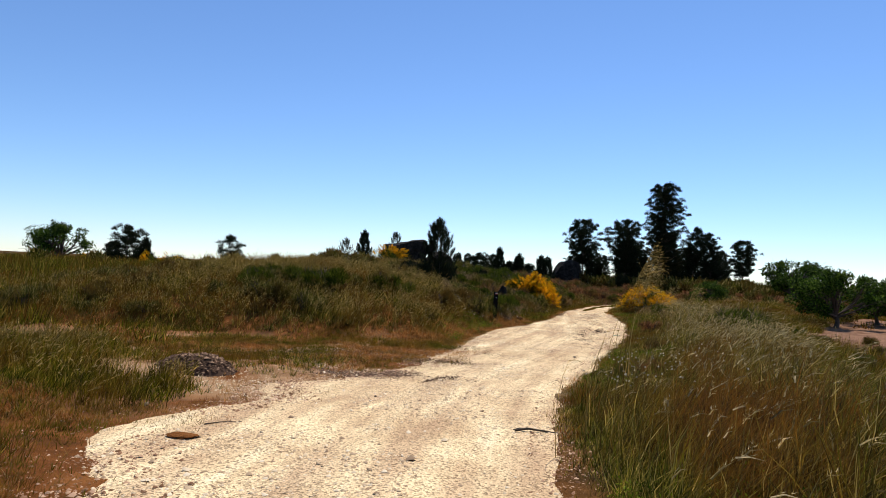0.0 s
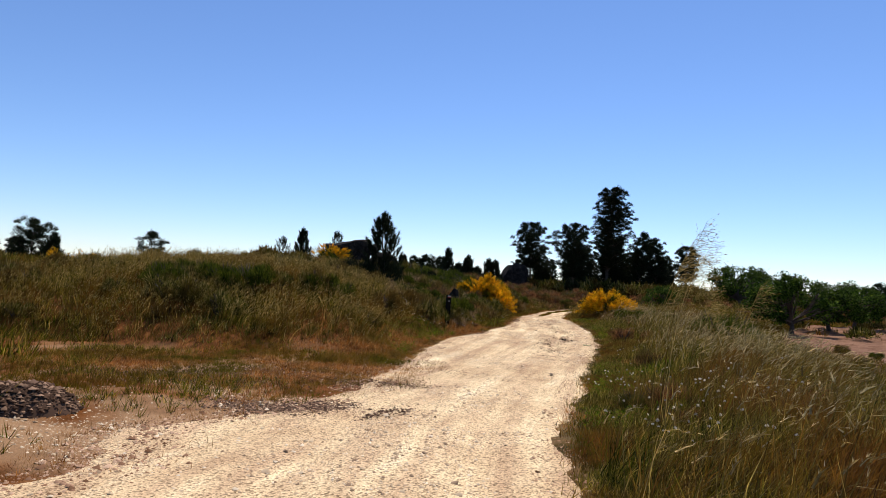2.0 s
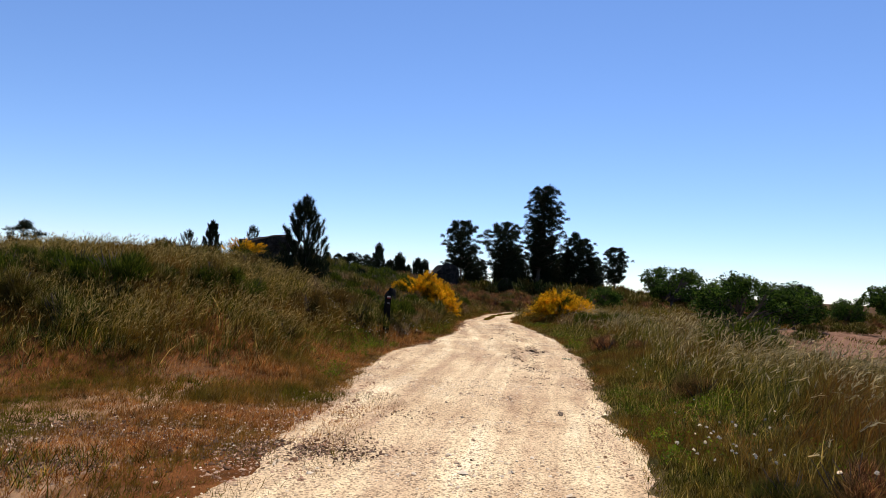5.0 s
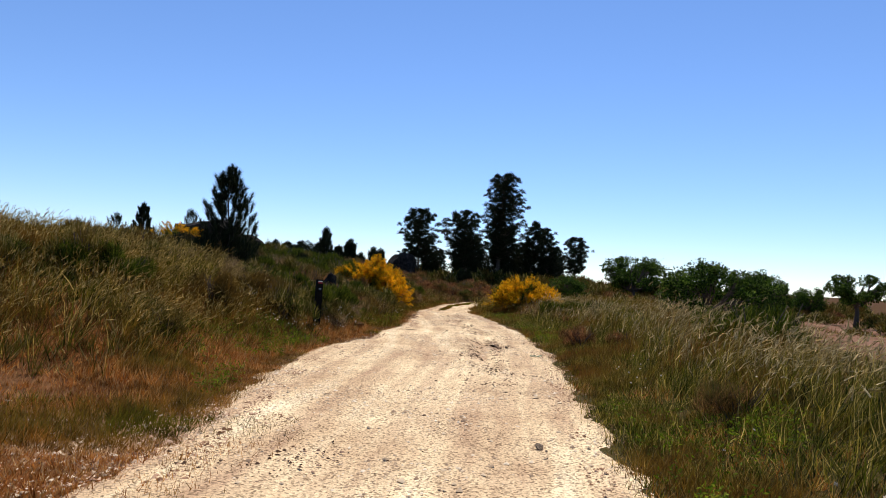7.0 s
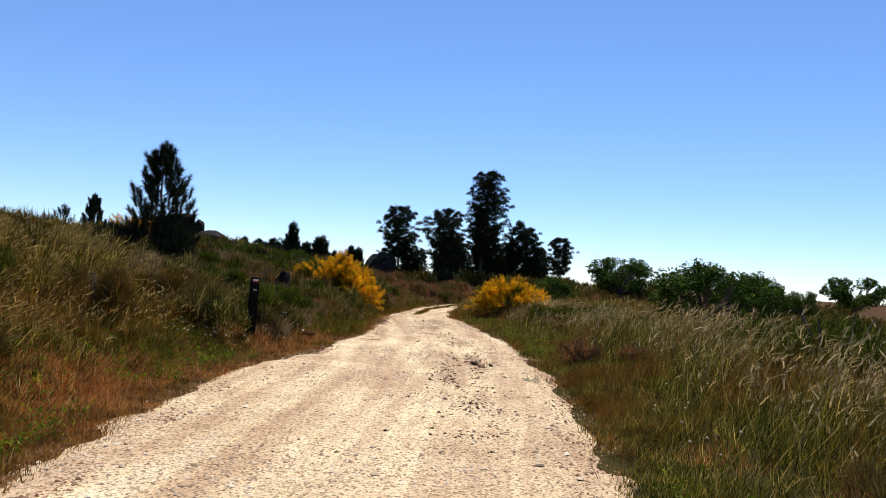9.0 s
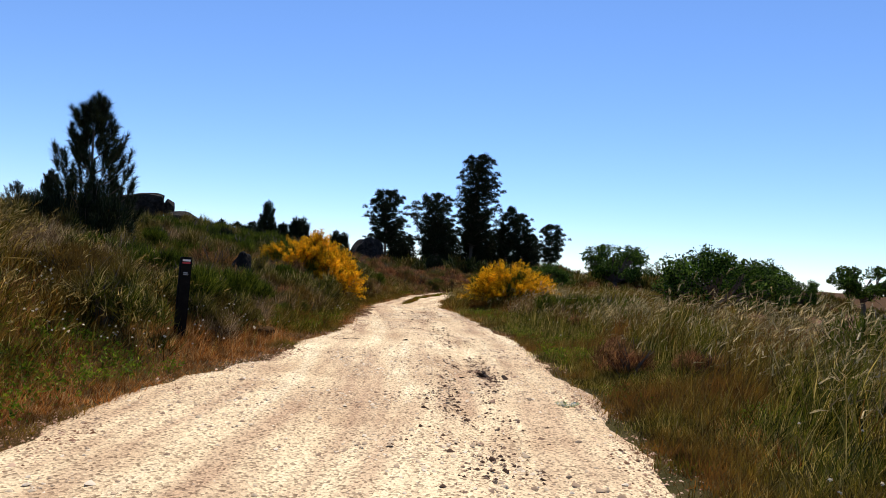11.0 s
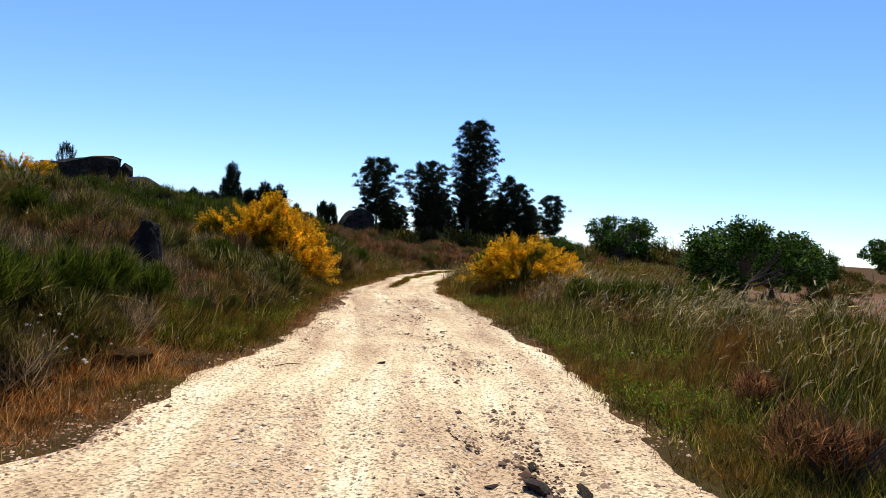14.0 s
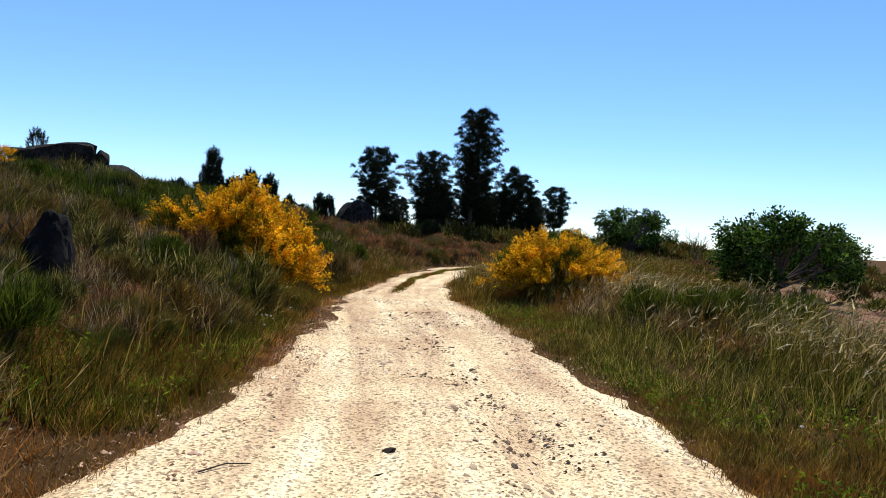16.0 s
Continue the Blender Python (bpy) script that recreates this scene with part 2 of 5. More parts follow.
def make_ground():
    m, nt, b = mat_new("dry_soil")
    pos = nt.nodes.new("ShaderNodeNewGeometry").outputs["Position"]
    big, med, fine = noise_at(nt, pos, 0.35, 4), noise_at(nt, pos, 1.6, 6, 0.65), noise_at(nt, pos, 45, 6, 0.75)
    litter = ramp(nt, med, [(0.3, (0.07, 0.032, 0.010)), (0.5, (0.17, 0.062, 0.018)), (0.68, (0.28, 0.115, 0.036))])
    sand = mixc(nt, fine, (0.56, 0.375, 0.215), (0.22, 0.115, 0.055))
    f = ramp(nt, big, [(0.43, (0, 0, 0)), (0.52, (1, 1, 1))])
    xyz = nt.nodes.new("ShaderNodeSeparateXYZ")
    nt.links.new(pos, xyz.inputs[0])
    flat = nt.nodes.new("ShaderNodeMapRange")         # the sandy flat lies before the bank
    flat.inputs["From Min"].default_value, flat.inputs["From Max"].default_value = 21.2, 18.2
    nt.links.new(xyz.outputs["Y"], flat.inputs["Value"])
    field = nt.nodes.new("ShaderNodeMapRange")        # the ploughed field lies far to one side
    field.inputs["From Min"].default_value, field.inputs["From Max"].default_value = 17.0, 24.0
    nt.links.new(xyz.outputs["X"], field.inputs["Value"])
    both = nt.nodes.new("ShaderNodeMath")
    both.operation = "MULTIPLY"
    nt.links.new(flat.outputs[0], both.inputs[0])
    nt.links.new(f, both.inputs[1])
    start = nt.nodes.new("ShaderNodeMapRange")
    start.inputs["From Min"].default_value, start.inputs["From Max"].default_value = 7.5, 10.5
    nt.links.new(xyz.outputs["Y"], start.inputs["Value"])
    sandy = nt.nodes.new("ShaderNodeMath")
    sandy.operation = "MULTIPLY"
    nt.links.new(both.outputs[0], sandy.inputs[0])
    nt.links.new(start.outputs[0], sandy.inputs[1])
    sided = nt.nodes.new("ShaderNodeMapRange")
    sided.inputs["From Min"].default_value, sided.inputs["From Max"].default_value = 3.5, 1.5
    nt.links.new(xyz.outputs["X"], sided.inputs["Value"])
    sandy2 = nt.nodes.new("ShaderNodeMath")
    sandy2.operation = "MULTIPLY"
    nt.links.new(sandy.outputs[0], sandy2.inputs[0])
    nt.links.new(sided.outputs[0], sandy2.inputs[1])
    sandy = sandy2
    verge = nt.nodes.new("ShaderNodeMapRange")         # grassy soil on the other side of the track
    verge.inputs["From Min"].default_value, verge.inputs["From Max"].default_value = 0.6, 2.2
    nt.links.new(xyz.outputs["X"], verge.inputs["Value"])
    turf = ramp(nt, med, [(0.3, (0.03, 0.032, 0.010)), (0.55, (0.075, 0.062, 0.02)), (0.7, (0.14, 0.085, 0.032))])
    litter = mixc(nt, verge.outputs[0], litter, turf)
    # dark bank soil: shade under the bank growth is put into its colour
    shaded_soil = mixc(nt, med, (0.045, 0.026, 0.010), (0.12, 0.062, 0.022))
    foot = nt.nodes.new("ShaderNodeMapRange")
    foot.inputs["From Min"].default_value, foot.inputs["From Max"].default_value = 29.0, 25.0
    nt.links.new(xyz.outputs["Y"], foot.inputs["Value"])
    litter = mixc(nt, foot.outputs[0], shaded_soil, litter)
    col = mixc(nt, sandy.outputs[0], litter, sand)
    ploughed = ramp(nt, med, [(0.3, (0.12, 0.06, 0.035)), (0.6, (0.27, 0.155, 0.10))])
    near = nt.nodes.new("ShaderNodeMapRange")
    near.inputs["From Min"].default_value, near.inputs["From Max"].default_value = 74.0, 62.0
    nt.links.new(xyz.outputs["Y"], near.inputs["Value"])
    tilled = nt.nodes.new("ShaderNodeMath")
    tilled.operation = "MULTIPLY"
    nt.links.new(field.outputs[0], tilled.inputs[0])
    nt.links.new(near.outputs[0], tilled.inputs[1])
    col = mixc(nt, tilled.outputs[0], col, ploughed)
    col = mixc(nt, 0.7, col, ramp(nt, fine, [(0.3, (0.45, 0.42, 0.4)), (0.65, (1.3, 1.28, 1.2))]), "MULTIPLY")
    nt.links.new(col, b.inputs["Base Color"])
    b.inputs["Roughness"].default_value = 0.95
    bump(nt, b, fine, 0.8, 0.03)
    b.inputs["Specular IOR Level"].default_value = 0.03
    return m


def make_road():
    m, nt, b = mat_new("pale_gravel")
    pos = nt.nodes.new("ShaderNodeNewGeometry").outputs["Position"]
    uv = nt.nodes.new("ShaderNodeUVMap").outputs[0]
    stretch = nt.nodes.new("ShaderNodeMapping")
    stretch.inputs["Scale"].default_value = (9, 0.22, 1)
    nt.links.new(uv, stretch.inputs["Vector"])
    lanes = noise_at(nt, stretch.outputs[0], 1.0, 5, 0.6)
    big, fine = noise_at(nt, pos, 0.7, 5, 0.6), noise_at(nt, pos, 46, 6, 0.8)
    vor = nt.nodes.new("ShaderNodeTexVoronoi")
    vor.inputs["Scale"].default_value = 52
    nt.links.new(pos, vor.inputs["Vector"])
    base = ramp(nt, lanes, [(0.3, (0.50, 0.345, 0.215)), (0.46, (0.64, 0.49, 0.305)), (0.56, (0.76, 0.61, 0.38)), (0.68, (0.84, 0.72, 0.48))])
    dusty = ramp(nt, big, [(0.35, (0.80, 0.74, 0.70)), (0.6, (1.06, 1.06, 1.04))])
    col = mixc(nt, 1.0, base, dusty, "MULTIPLY")
    col = mixc(nt, 0.8, col, ramp(nt, vor.outputs["Color"], [(0.16, (0.22, 0.18, 0.15)), (0.42, (0.95, 0.93, 0.9)), (0.9, (1.3, 1.28, 1.22))]), "MULTIPLY")
    col = mixc(nt, 0.7, col, ramp(nt, fine, [(0.34, (0.38, 0.33, 0.29)), (0.5, (1.06, 1.06, 1.05))]), "MULTIPLY")
    nt.links.new(col, b.inputs["Base Color"])
    b.inputs["Roughness"].default_value = 0.95
    b.inputs["Specular IOR Level"].default_value = 0.08
    h = nt.nodes.new("ShaderNodeMath")
    h.operation = "ADD"
    nt.links.new(vor.outputs["Distance"], h.inputs[0])
    nt.links.new(fine, h.inputs[1])
    bump(nt, b, h.outputs[0], 0.65, 0.01)
    return m


M_GROUND, M_ROAD = make_ground(), make_road()
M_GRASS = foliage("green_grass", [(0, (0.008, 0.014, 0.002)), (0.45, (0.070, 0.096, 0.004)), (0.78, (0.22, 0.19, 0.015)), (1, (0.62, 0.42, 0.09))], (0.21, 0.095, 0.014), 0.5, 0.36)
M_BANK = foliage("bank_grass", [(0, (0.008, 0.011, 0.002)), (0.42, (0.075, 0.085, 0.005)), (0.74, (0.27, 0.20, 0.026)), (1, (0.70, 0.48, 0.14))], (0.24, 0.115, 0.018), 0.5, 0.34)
# brighter copy of M_GRASS: lighter olive, with leaf shine put into the colour
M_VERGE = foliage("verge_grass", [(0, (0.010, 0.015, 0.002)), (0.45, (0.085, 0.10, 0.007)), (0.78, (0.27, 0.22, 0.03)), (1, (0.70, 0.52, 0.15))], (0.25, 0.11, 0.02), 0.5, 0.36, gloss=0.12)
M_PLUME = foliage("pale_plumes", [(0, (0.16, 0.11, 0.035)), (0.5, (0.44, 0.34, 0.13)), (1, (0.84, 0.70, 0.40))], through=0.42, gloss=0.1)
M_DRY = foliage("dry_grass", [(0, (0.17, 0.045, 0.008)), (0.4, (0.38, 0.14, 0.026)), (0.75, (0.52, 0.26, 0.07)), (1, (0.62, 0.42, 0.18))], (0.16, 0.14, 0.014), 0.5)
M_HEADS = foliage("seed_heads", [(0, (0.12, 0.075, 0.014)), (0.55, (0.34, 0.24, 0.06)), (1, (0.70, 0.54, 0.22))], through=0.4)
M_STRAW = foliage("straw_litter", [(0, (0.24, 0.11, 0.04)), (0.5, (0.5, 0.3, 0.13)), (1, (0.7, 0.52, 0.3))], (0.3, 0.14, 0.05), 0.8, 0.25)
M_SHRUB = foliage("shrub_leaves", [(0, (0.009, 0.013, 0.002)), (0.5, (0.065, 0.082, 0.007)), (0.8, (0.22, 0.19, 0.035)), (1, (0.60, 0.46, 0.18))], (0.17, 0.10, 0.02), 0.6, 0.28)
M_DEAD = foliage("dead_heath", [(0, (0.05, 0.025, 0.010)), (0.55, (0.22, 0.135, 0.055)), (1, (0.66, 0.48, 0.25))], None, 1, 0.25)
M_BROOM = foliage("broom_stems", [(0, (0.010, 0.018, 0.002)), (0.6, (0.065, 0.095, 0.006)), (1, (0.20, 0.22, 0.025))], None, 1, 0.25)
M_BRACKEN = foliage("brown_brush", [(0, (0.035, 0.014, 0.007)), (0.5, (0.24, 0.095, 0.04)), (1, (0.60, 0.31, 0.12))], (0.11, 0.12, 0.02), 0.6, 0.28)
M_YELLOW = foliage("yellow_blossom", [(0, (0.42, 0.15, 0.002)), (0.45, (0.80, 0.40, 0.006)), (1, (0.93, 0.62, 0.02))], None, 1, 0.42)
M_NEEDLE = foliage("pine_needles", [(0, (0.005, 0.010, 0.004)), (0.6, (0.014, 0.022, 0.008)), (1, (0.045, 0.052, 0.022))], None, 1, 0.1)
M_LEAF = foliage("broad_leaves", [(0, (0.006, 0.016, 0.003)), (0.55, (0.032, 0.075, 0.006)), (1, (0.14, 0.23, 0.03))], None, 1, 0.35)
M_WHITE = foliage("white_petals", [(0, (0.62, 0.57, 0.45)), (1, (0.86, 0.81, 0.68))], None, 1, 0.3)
M_BARK = mineral("bark", [(0.3, (0.03, 0.022, 0.016)), (0.6, (0.09, 0.065, 0.045)), (0.8, (0.16, 0.12, 0.09))], 6, 1.0, dist=0.03)
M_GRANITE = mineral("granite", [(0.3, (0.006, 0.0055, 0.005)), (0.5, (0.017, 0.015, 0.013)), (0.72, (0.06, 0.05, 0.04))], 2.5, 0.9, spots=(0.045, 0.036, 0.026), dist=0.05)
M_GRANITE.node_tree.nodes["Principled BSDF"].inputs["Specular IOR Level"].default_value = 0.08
M_STONE = mineral("field_stone", [(0.3, (0.10, 0.075, 0.05)), (0.5, (0.27, 0.20, 0.135)), (0.7, (0.50, 0.40, 0.27))], 9, 0.8)
M_STONE.node_tree.nodes["Principled BSDF"].inputs["Specular IOR Level"].default_value = 0.12
M_DARKSTONE = mineral("dark_stone", [(0.3, (0.02, 0.015, 0.012)), (0.55, (0.06, 0.042, 0.03)), (0.75, (0.2, 0.15, 0.1))], 9, 0.8)
M_DARKSTONE.node_tree.nodes["Principled BSDF"].inputs["Specular IOR Level"].default_value = 0.08
M_TAR = mineral("dark_wood", [(0.3, (0.004, 0.0035, 0.003)), (0.6, (0.008, 0.007, 0.006)), (0.8, (0.022, 0.018, 0.015))], 12, 0.3, 1.0)
M_TAR.node_tree.nodes["Principled BSDF"].inputs["Specular IOR Level"].default_value = 0.122


# ---- ground and road ----
def axis_steps(lo, hi, fine, reach):
    mid = np.arange(lo, hi, fine)
    out = fine * 1.0 * (1.22 ** np.arange(1, 60))
    out = np.cumsum(out)
    out = out[out < reach]
    return np.concatenate([lo - out[::-1], mid, mid[-1] + out])


def grid_mesh(name, X, Y, Z, mat):
    ny, nx = X.shape
    V = np.stack([X, Y, Z], -1).reshape(-1, 3)
    i = (np.arange(ny - 1)[:, None] * nx + np.arange(nx - 1)[None]).ravel()
    return raw(name, V, None, mat, True, np.stack([i, i + 1, i + nx + 1, i + nx], 1))


gx, gy = np.meshgrid(axis_steps(-22, 32, 0.3, 3500), axis_steps(-8, 66, 0.3, 3500))
ground = tagged(new("ground", grid_mesh("ground", gx, gy, land(gx, gy), M_GROUND)),
                "dry reddish soil under rough grass, rolling to the horizon", "ground", kind="structure")

ROAD_Y = np.arange(-11, 66, 0.14)
ROAD_U = np.linspace(0, 1, 45)


def road_surface(y, u):
    """Point of the track at y, u from its edge on the bank's side (0) to the other (1)."""
    l = left_edge(y) - 0.1 + (vnoise(y, y * 0, 2.1, 11) - 0.5) * 0.5 + (vnoise(y, y * 0, 0.33, 12) - 0.5) * 0.22
    r = right_edge(y) + 0.1 + (vnoise(y, y * 0, 2.3, 13) - 0.5) * 0.35 + (vnoise(y, y * 0, 0.35, 14) - 0.5) * 0.18
    x = l + (r - l) * u
    m = right_edge(y) - x               # metres from the right edge
    rut = -0.045 * np.exp(-((m - 2.75 - 0.1 * np.sin(y * 0.6)) / 0.28) ** 2) - 0.04 * np.exp(-((m - 1.05 - 0.1 * np.sin(y * 0.5 + 1)) / 0.28) ** 2)
    wash = -0.07 * np.exp(-((m - 1.5 - 0.25 * np.sin(y * 0.8)) / 0.16) ** 2) * step(21, 25, y) * step(36, 31, y)
    e = np.minimum(u, 1 - u) * (r - l)
    z = road_level(y) + rut + wash - 0.045 * step(0.4, 0, e) + 0.02
    z = z + (vnoise(x, y, 0.8, 15) - 0.5) * 0.04 + (vnoise(x, y, 0.22, 16) - 0.5) * (0.009 - 0.9 * wash)
    return x, z


ry, ru = np.meshgrid(ROAD_Y, ROAD_U, indexing="ij")
rx, rz = road_surface(ry, ru)
road_mesh = grid_mesh("road", rx, ry, rz, M_ROAD)
uvl = road_mesh.uv_layers.new(name="UVMap")
idx = np.zeros(len(road_mesh.loops), np.int32)
road_mesh.loops.foreach_get("vertex_index", idx)
uvs = np.stack([(rx - right_edge(ry)).ravel() / 4, ry.ravel()], 1)[idx]
uvl.data.foreach_set("uv", uvs.astype(np.float32).ravel())
road = tagged(new("road", road_mesh), "pale cream gravel farm track with worn wheel ruts", "road", kind="structure")


def road_z(x, y):
    l, r = left_edge(y), right_edge(y)
    return float(road_surface(np.array(y), np.clip((x - l) / (r - l), 0, 1))[1])


# ---- trees and bushes: one function for each kind ----
def pine_parts(height, profile, boughs, seed, clump=0.55, needle=100, nlen=0.30, nwid=0.05, skew=0.0, bare=8):
    """Trunk and crown meshes of a pine that stands at the origin. profile: (share of the height, crown radius there) from the lowest
    live bough to the top; each bough ends in rounded puffs of needles with gaps between them; skew: how far the crown leans out to x."""
    rr = np.random.default_rng(seed)
    zs = np.linspace(0, height * 0.97, 12)
    wob = np.cumsum(rr.normal(size=(12, 2)) * 0.006 * height, 0) * (zs / height)[:, None]
    line = np.stack([wob[:, 0], wob[:, 1], zs], 1)
    r0 = 0.015 * height + 0.03
    wood = [tube(line, r0 * (1 - 0.9 * zs / height) * np.where(zs < 0.01, 1.35, 1), 8)]
    pf, pr = np.array(profile).T

    def at(z):
        return np.array([np.interp(z, zs, line[:, 0]), np.interp(z, zs, line[:, 1]), z])
    C, S = [], []
    fs = pf[0] + (1 - pf[0]) * (np.arange(boughs) + rr.random(boughs)) / boughs
    for i, f in enumerate(fs):
        a = 2.39996 * i + rr.normal() * 0.35
        reach = np.interp(f, pf, pr) * (1 + skew * math.cos(a)) * rr.uniform(0.6, 1.06)
        rise = (0.25 + 0.45 * f) * reach
        tip = at(min(f, 0.985) * height) + np.array([math.cos(a) * reach, math.sin(a) * reach, 0])
        o = at(max(0.1 * height, f * height - rise))
        mid = o * 0.45 + tip * 0.55 - [0, 0, 0.15 * rise]
        rb = r0 * 0.33 * (1 - 0.6 * f)
        wood.append(tube([o, mid, tip], [rb, rb * 0.6, rb * 0.2], 4))
        for t in (1.0, 0.72, 0.45)[:1 + int(reach > 0.7) + int(reach > 1.5)]:
            C.append(o + (tip - o) * t + rr.normal(size=3) * [0.3, 0.3, 0.14] * clump), S.append(clump * rr.uniform(0.65, 1.25))
            C.append(C[-1] + rr.normal(size=3) * [0.8, 0.8, 0.35] * clump), S.append(clump * rr.uniform(0.5, 0.9))
    for k in range(3):
        C.append(at(height * (0.99 - 0.03 * k)) + rr.normal(size=3) * 0.2 * clump), S.append(clump * 0.7)
    for k in range(bare):
        zb, a = rr.uniform(0.4, 1.0) * pf[0] * height, rr.uniform(0, 6.3)
        o, L = at(zb), pr[0] * rr.uniform(0.3, 0.7)
        wood.append(tube([o, o + np.array([math.cos(a), math.sin(a), 0.05]) * L], [r0 * 0.2, r0 * 0.04], 4))
    C, S = np.array(C), np.array(S)
    N = np.repeat(np.arange(len(C)), needle)
    d = unit(rr.normal(size=(len(N), 3)))
    d[:, 2] = np.abs(d[:, 2]) * 1.3 - 0.4
    start = C[N] + d * (S[N] * rr.uniform(0.25, 1.0, len(N)))[:, None] * [1, 1, 0.9]
    dirs = unit(d + [0, 0, 0.55] + rr.normal(size=d.shape) * 0.3)
    return join(wood), needles(start, dirs, nlen * rr.uniform(0.7, 1.1, len(N)), nwid, rr)


def young_pine_parts(height, radius, seed, shoot=0.28, needle=130, nlen=0.15, nwid=0.013):
    """A young pine: limbs that curve upward, open within, with upright brushes of needles on their outer ends."""
    rr = np.random.default_rng(seed)
    zs = np.linspace(-0.1, height * 0.9, 10)
    line = np.stack([np.cumsum(rr.normal(size=10) * 0.006 * height), np.cumsum(rr.normal(size=10) * 0.006 * height), zs], 1)
    r0 = 0.013 * height + 0.008
    wood = [tube(line, r0 * (1 - 0.85 * (zs + 0.1) / height), 7)]
    P, D, S = [], [], []
    levels = max(5, int(height / 0.36))
    for i in range(levels):
        f = i / levels
        z = height * (0.03 + 0.80 * f)
        o = np.array([np.interp(z, zs, line[:, 0]), np.interp(z, zs, line[:, 1]), z])
        reach = radius * (1.0 - 0.84 * f) * (0.85 if i == 0 else 1)
        n, a0 = rr.integers(5, 8), rr.uniform(0, 6.3)
        for k in range(n):
            a, L = a0 + 6.283 * k / n + rr.normal() * 0.2, reach * rr.uniform(0.65, 1.08)
            out = np.array([math.cos(a), math.sin(a), 0])
            lift = (0.35 + 0.55 * f) * L + 0.1
            q = [o, o + out * L * 0.45 + [0, 0, lift * 0.3], o + out * L * 0.8 + [0, 0, lift * 0.75], o + out * L + [0, 0, lift * 1.25]]
            rb = r0 * 0.4 * (1 - 0.6 * f)
            wood.append(tube(q, [rb, rb * 0.75, rb * 0.5, rb * 0.3], 4))
            for t in (0.0, 0.2, 0.4, 0.6) + ((0.8, 1.0) if f < 0.5 else ()):
                c = q[3] * (1 - t) + q[1] * t + rr.normal(size=3) * [0.08, 0.08, 0.03] * (0.4 + t)
                P.append(c), D.append(unit(out * 0.22 + np.array([0, 0, 1.0]) + rr.normal(size=3) * 0.14)), S.append(rr.uniform(0.75, 1.15))
    for k in range(9):
        a = 6.283 * k / 8
        w = 0.0 if k == 8 else 0.11 * rr.uniform(0.6, 1.2)
        P.append(line[-1] + np.array([math.cos(a) * w, math.sin(a) * w, -0.05 + 0.1 * (k == 8)])), S.append(1.1)
        D.append(unit(np.array([math.cos(a) * 0.15 * (k < 8), math.sin(a) * 0.15 * (k < 8), 1.0])))
    P, D, S = np.array(P), np.array(D), np.array(S)
    N = np.repeat(np.arange(len(P)), needle)
    start = P[N] + D[N] * (rr.uniform(-0.25, 1, len(N)) * shoot * S[N])[:, None]
    dirs = unit(D[N] + rr.normal(size=(len(N), 3)) * 0.6)
    wood += [tube([p, p + d * shoot * s], [0.009, 0.004], 4) for p, d, s in zip(P, D, S)]
    return join(wood), needles(start, dirs, nlen * rr.uniform(0.7, 1.15, len(N)), nwid, rr)


def young_pine(label, m, group="", **kw):
    wood, crown = young_pine_parts(**kw)
    ob = root("young_pine", label, "pine tree", group, m)
    child("trunk", raw("trunk", *wood, M_BARK, True), ob, "thin dark trunk and rising limbs")
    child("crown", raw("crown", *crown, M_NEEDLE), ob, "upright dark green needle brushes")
    return ob


def pine(name, label, m, group="", **kw):
    wood, crown = pine_parts(**kw)
    ob = root(name, label, "pine tree", group, m)
    child("trunk", raw("trunk", *wood, M_BARK, True), ob, "dark bark trunk and boughs")
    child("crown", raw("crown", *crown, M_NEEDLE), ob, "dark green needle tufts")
    return ob


def broadleaf_parts(height, radius, count, leaf, seed, stem=0.25, lobes=16):
    rr = np.random.default_rng(seed)
    z0 = height * stem
    wood = [tube([(0, 0, -0.1), (0.03 * height, 0.01, z0 * 0.6), (0.02 * height, 0.04 * height, z0 * 1.2)], [0.05 * height, 0.036 * height, 0.032 * height], 8)]
    C, R = [], []
    for k in range(lobes):
        a, e = rr.uniform(0, 6.283), rr.uniform(-0.7, 1.0)
        rad = radius * rr.uniform(0.45, 0.95) * math.sqrt(max(0.08, 1 - 0.75 * e * e))
        c = np.array([math.cos(a) * rad, math.sin(a) * rad, z0 + (height - z0) * (0.42 + 0.42 * e)])
        C.append(c), R.append(radius * rr.uniform(0.14, 0.27))
        o = np.array([0.02 * height, 0.04 * height, z0 * rr.uniform(0.8, 1.2)])
        mid = o * 0.5 + c * 0.5 + rr.normal(size=3) * 0.06 * radius
        wood.append(tube([o, mid, c], [0.02 * height, 0.012 * height, 0.003 * height], 5))
        for q in range(3):
            t = c + rr.normal(size=3) * R[-1] * 0.7
            wood.append(tube([mid, (mid + t) / 2 + rr.normal(size=3) * 0.05, t], [0.008 * height, 0.005 * height, 0.002 * height], 3))
    C, R = np.array(C), np.array(R)
    k = rr.integers(0, lobes, count)
    d = unit(rr.normal(size=(count, 3)))
    # small sprays on each lobe: leaves gather round spray centres
    sprays = 26
    sd = unit(rr.normal(size=(lobes, sprays, 3)))
    sr = rr.uniform(0.55, 1.1, (lobes, sprays))
    s = rr.integers(0, sprays, count)
    P = C[k] + sd[k, s] * (R[k] * sr[k, s])[:, None] * [1, 1, 0.75] + d * (R[k] * 0.24)[:, None] * rr.random(count)[:, None] ** 0.5
    D = unit(d + sd[k, s] * 0.6 + [0, 0, -0.25])
    return join(wood), leaves(P, D, leaf * rr.uniform(0.6, 1.2, count), leaf * 0.55, rr)


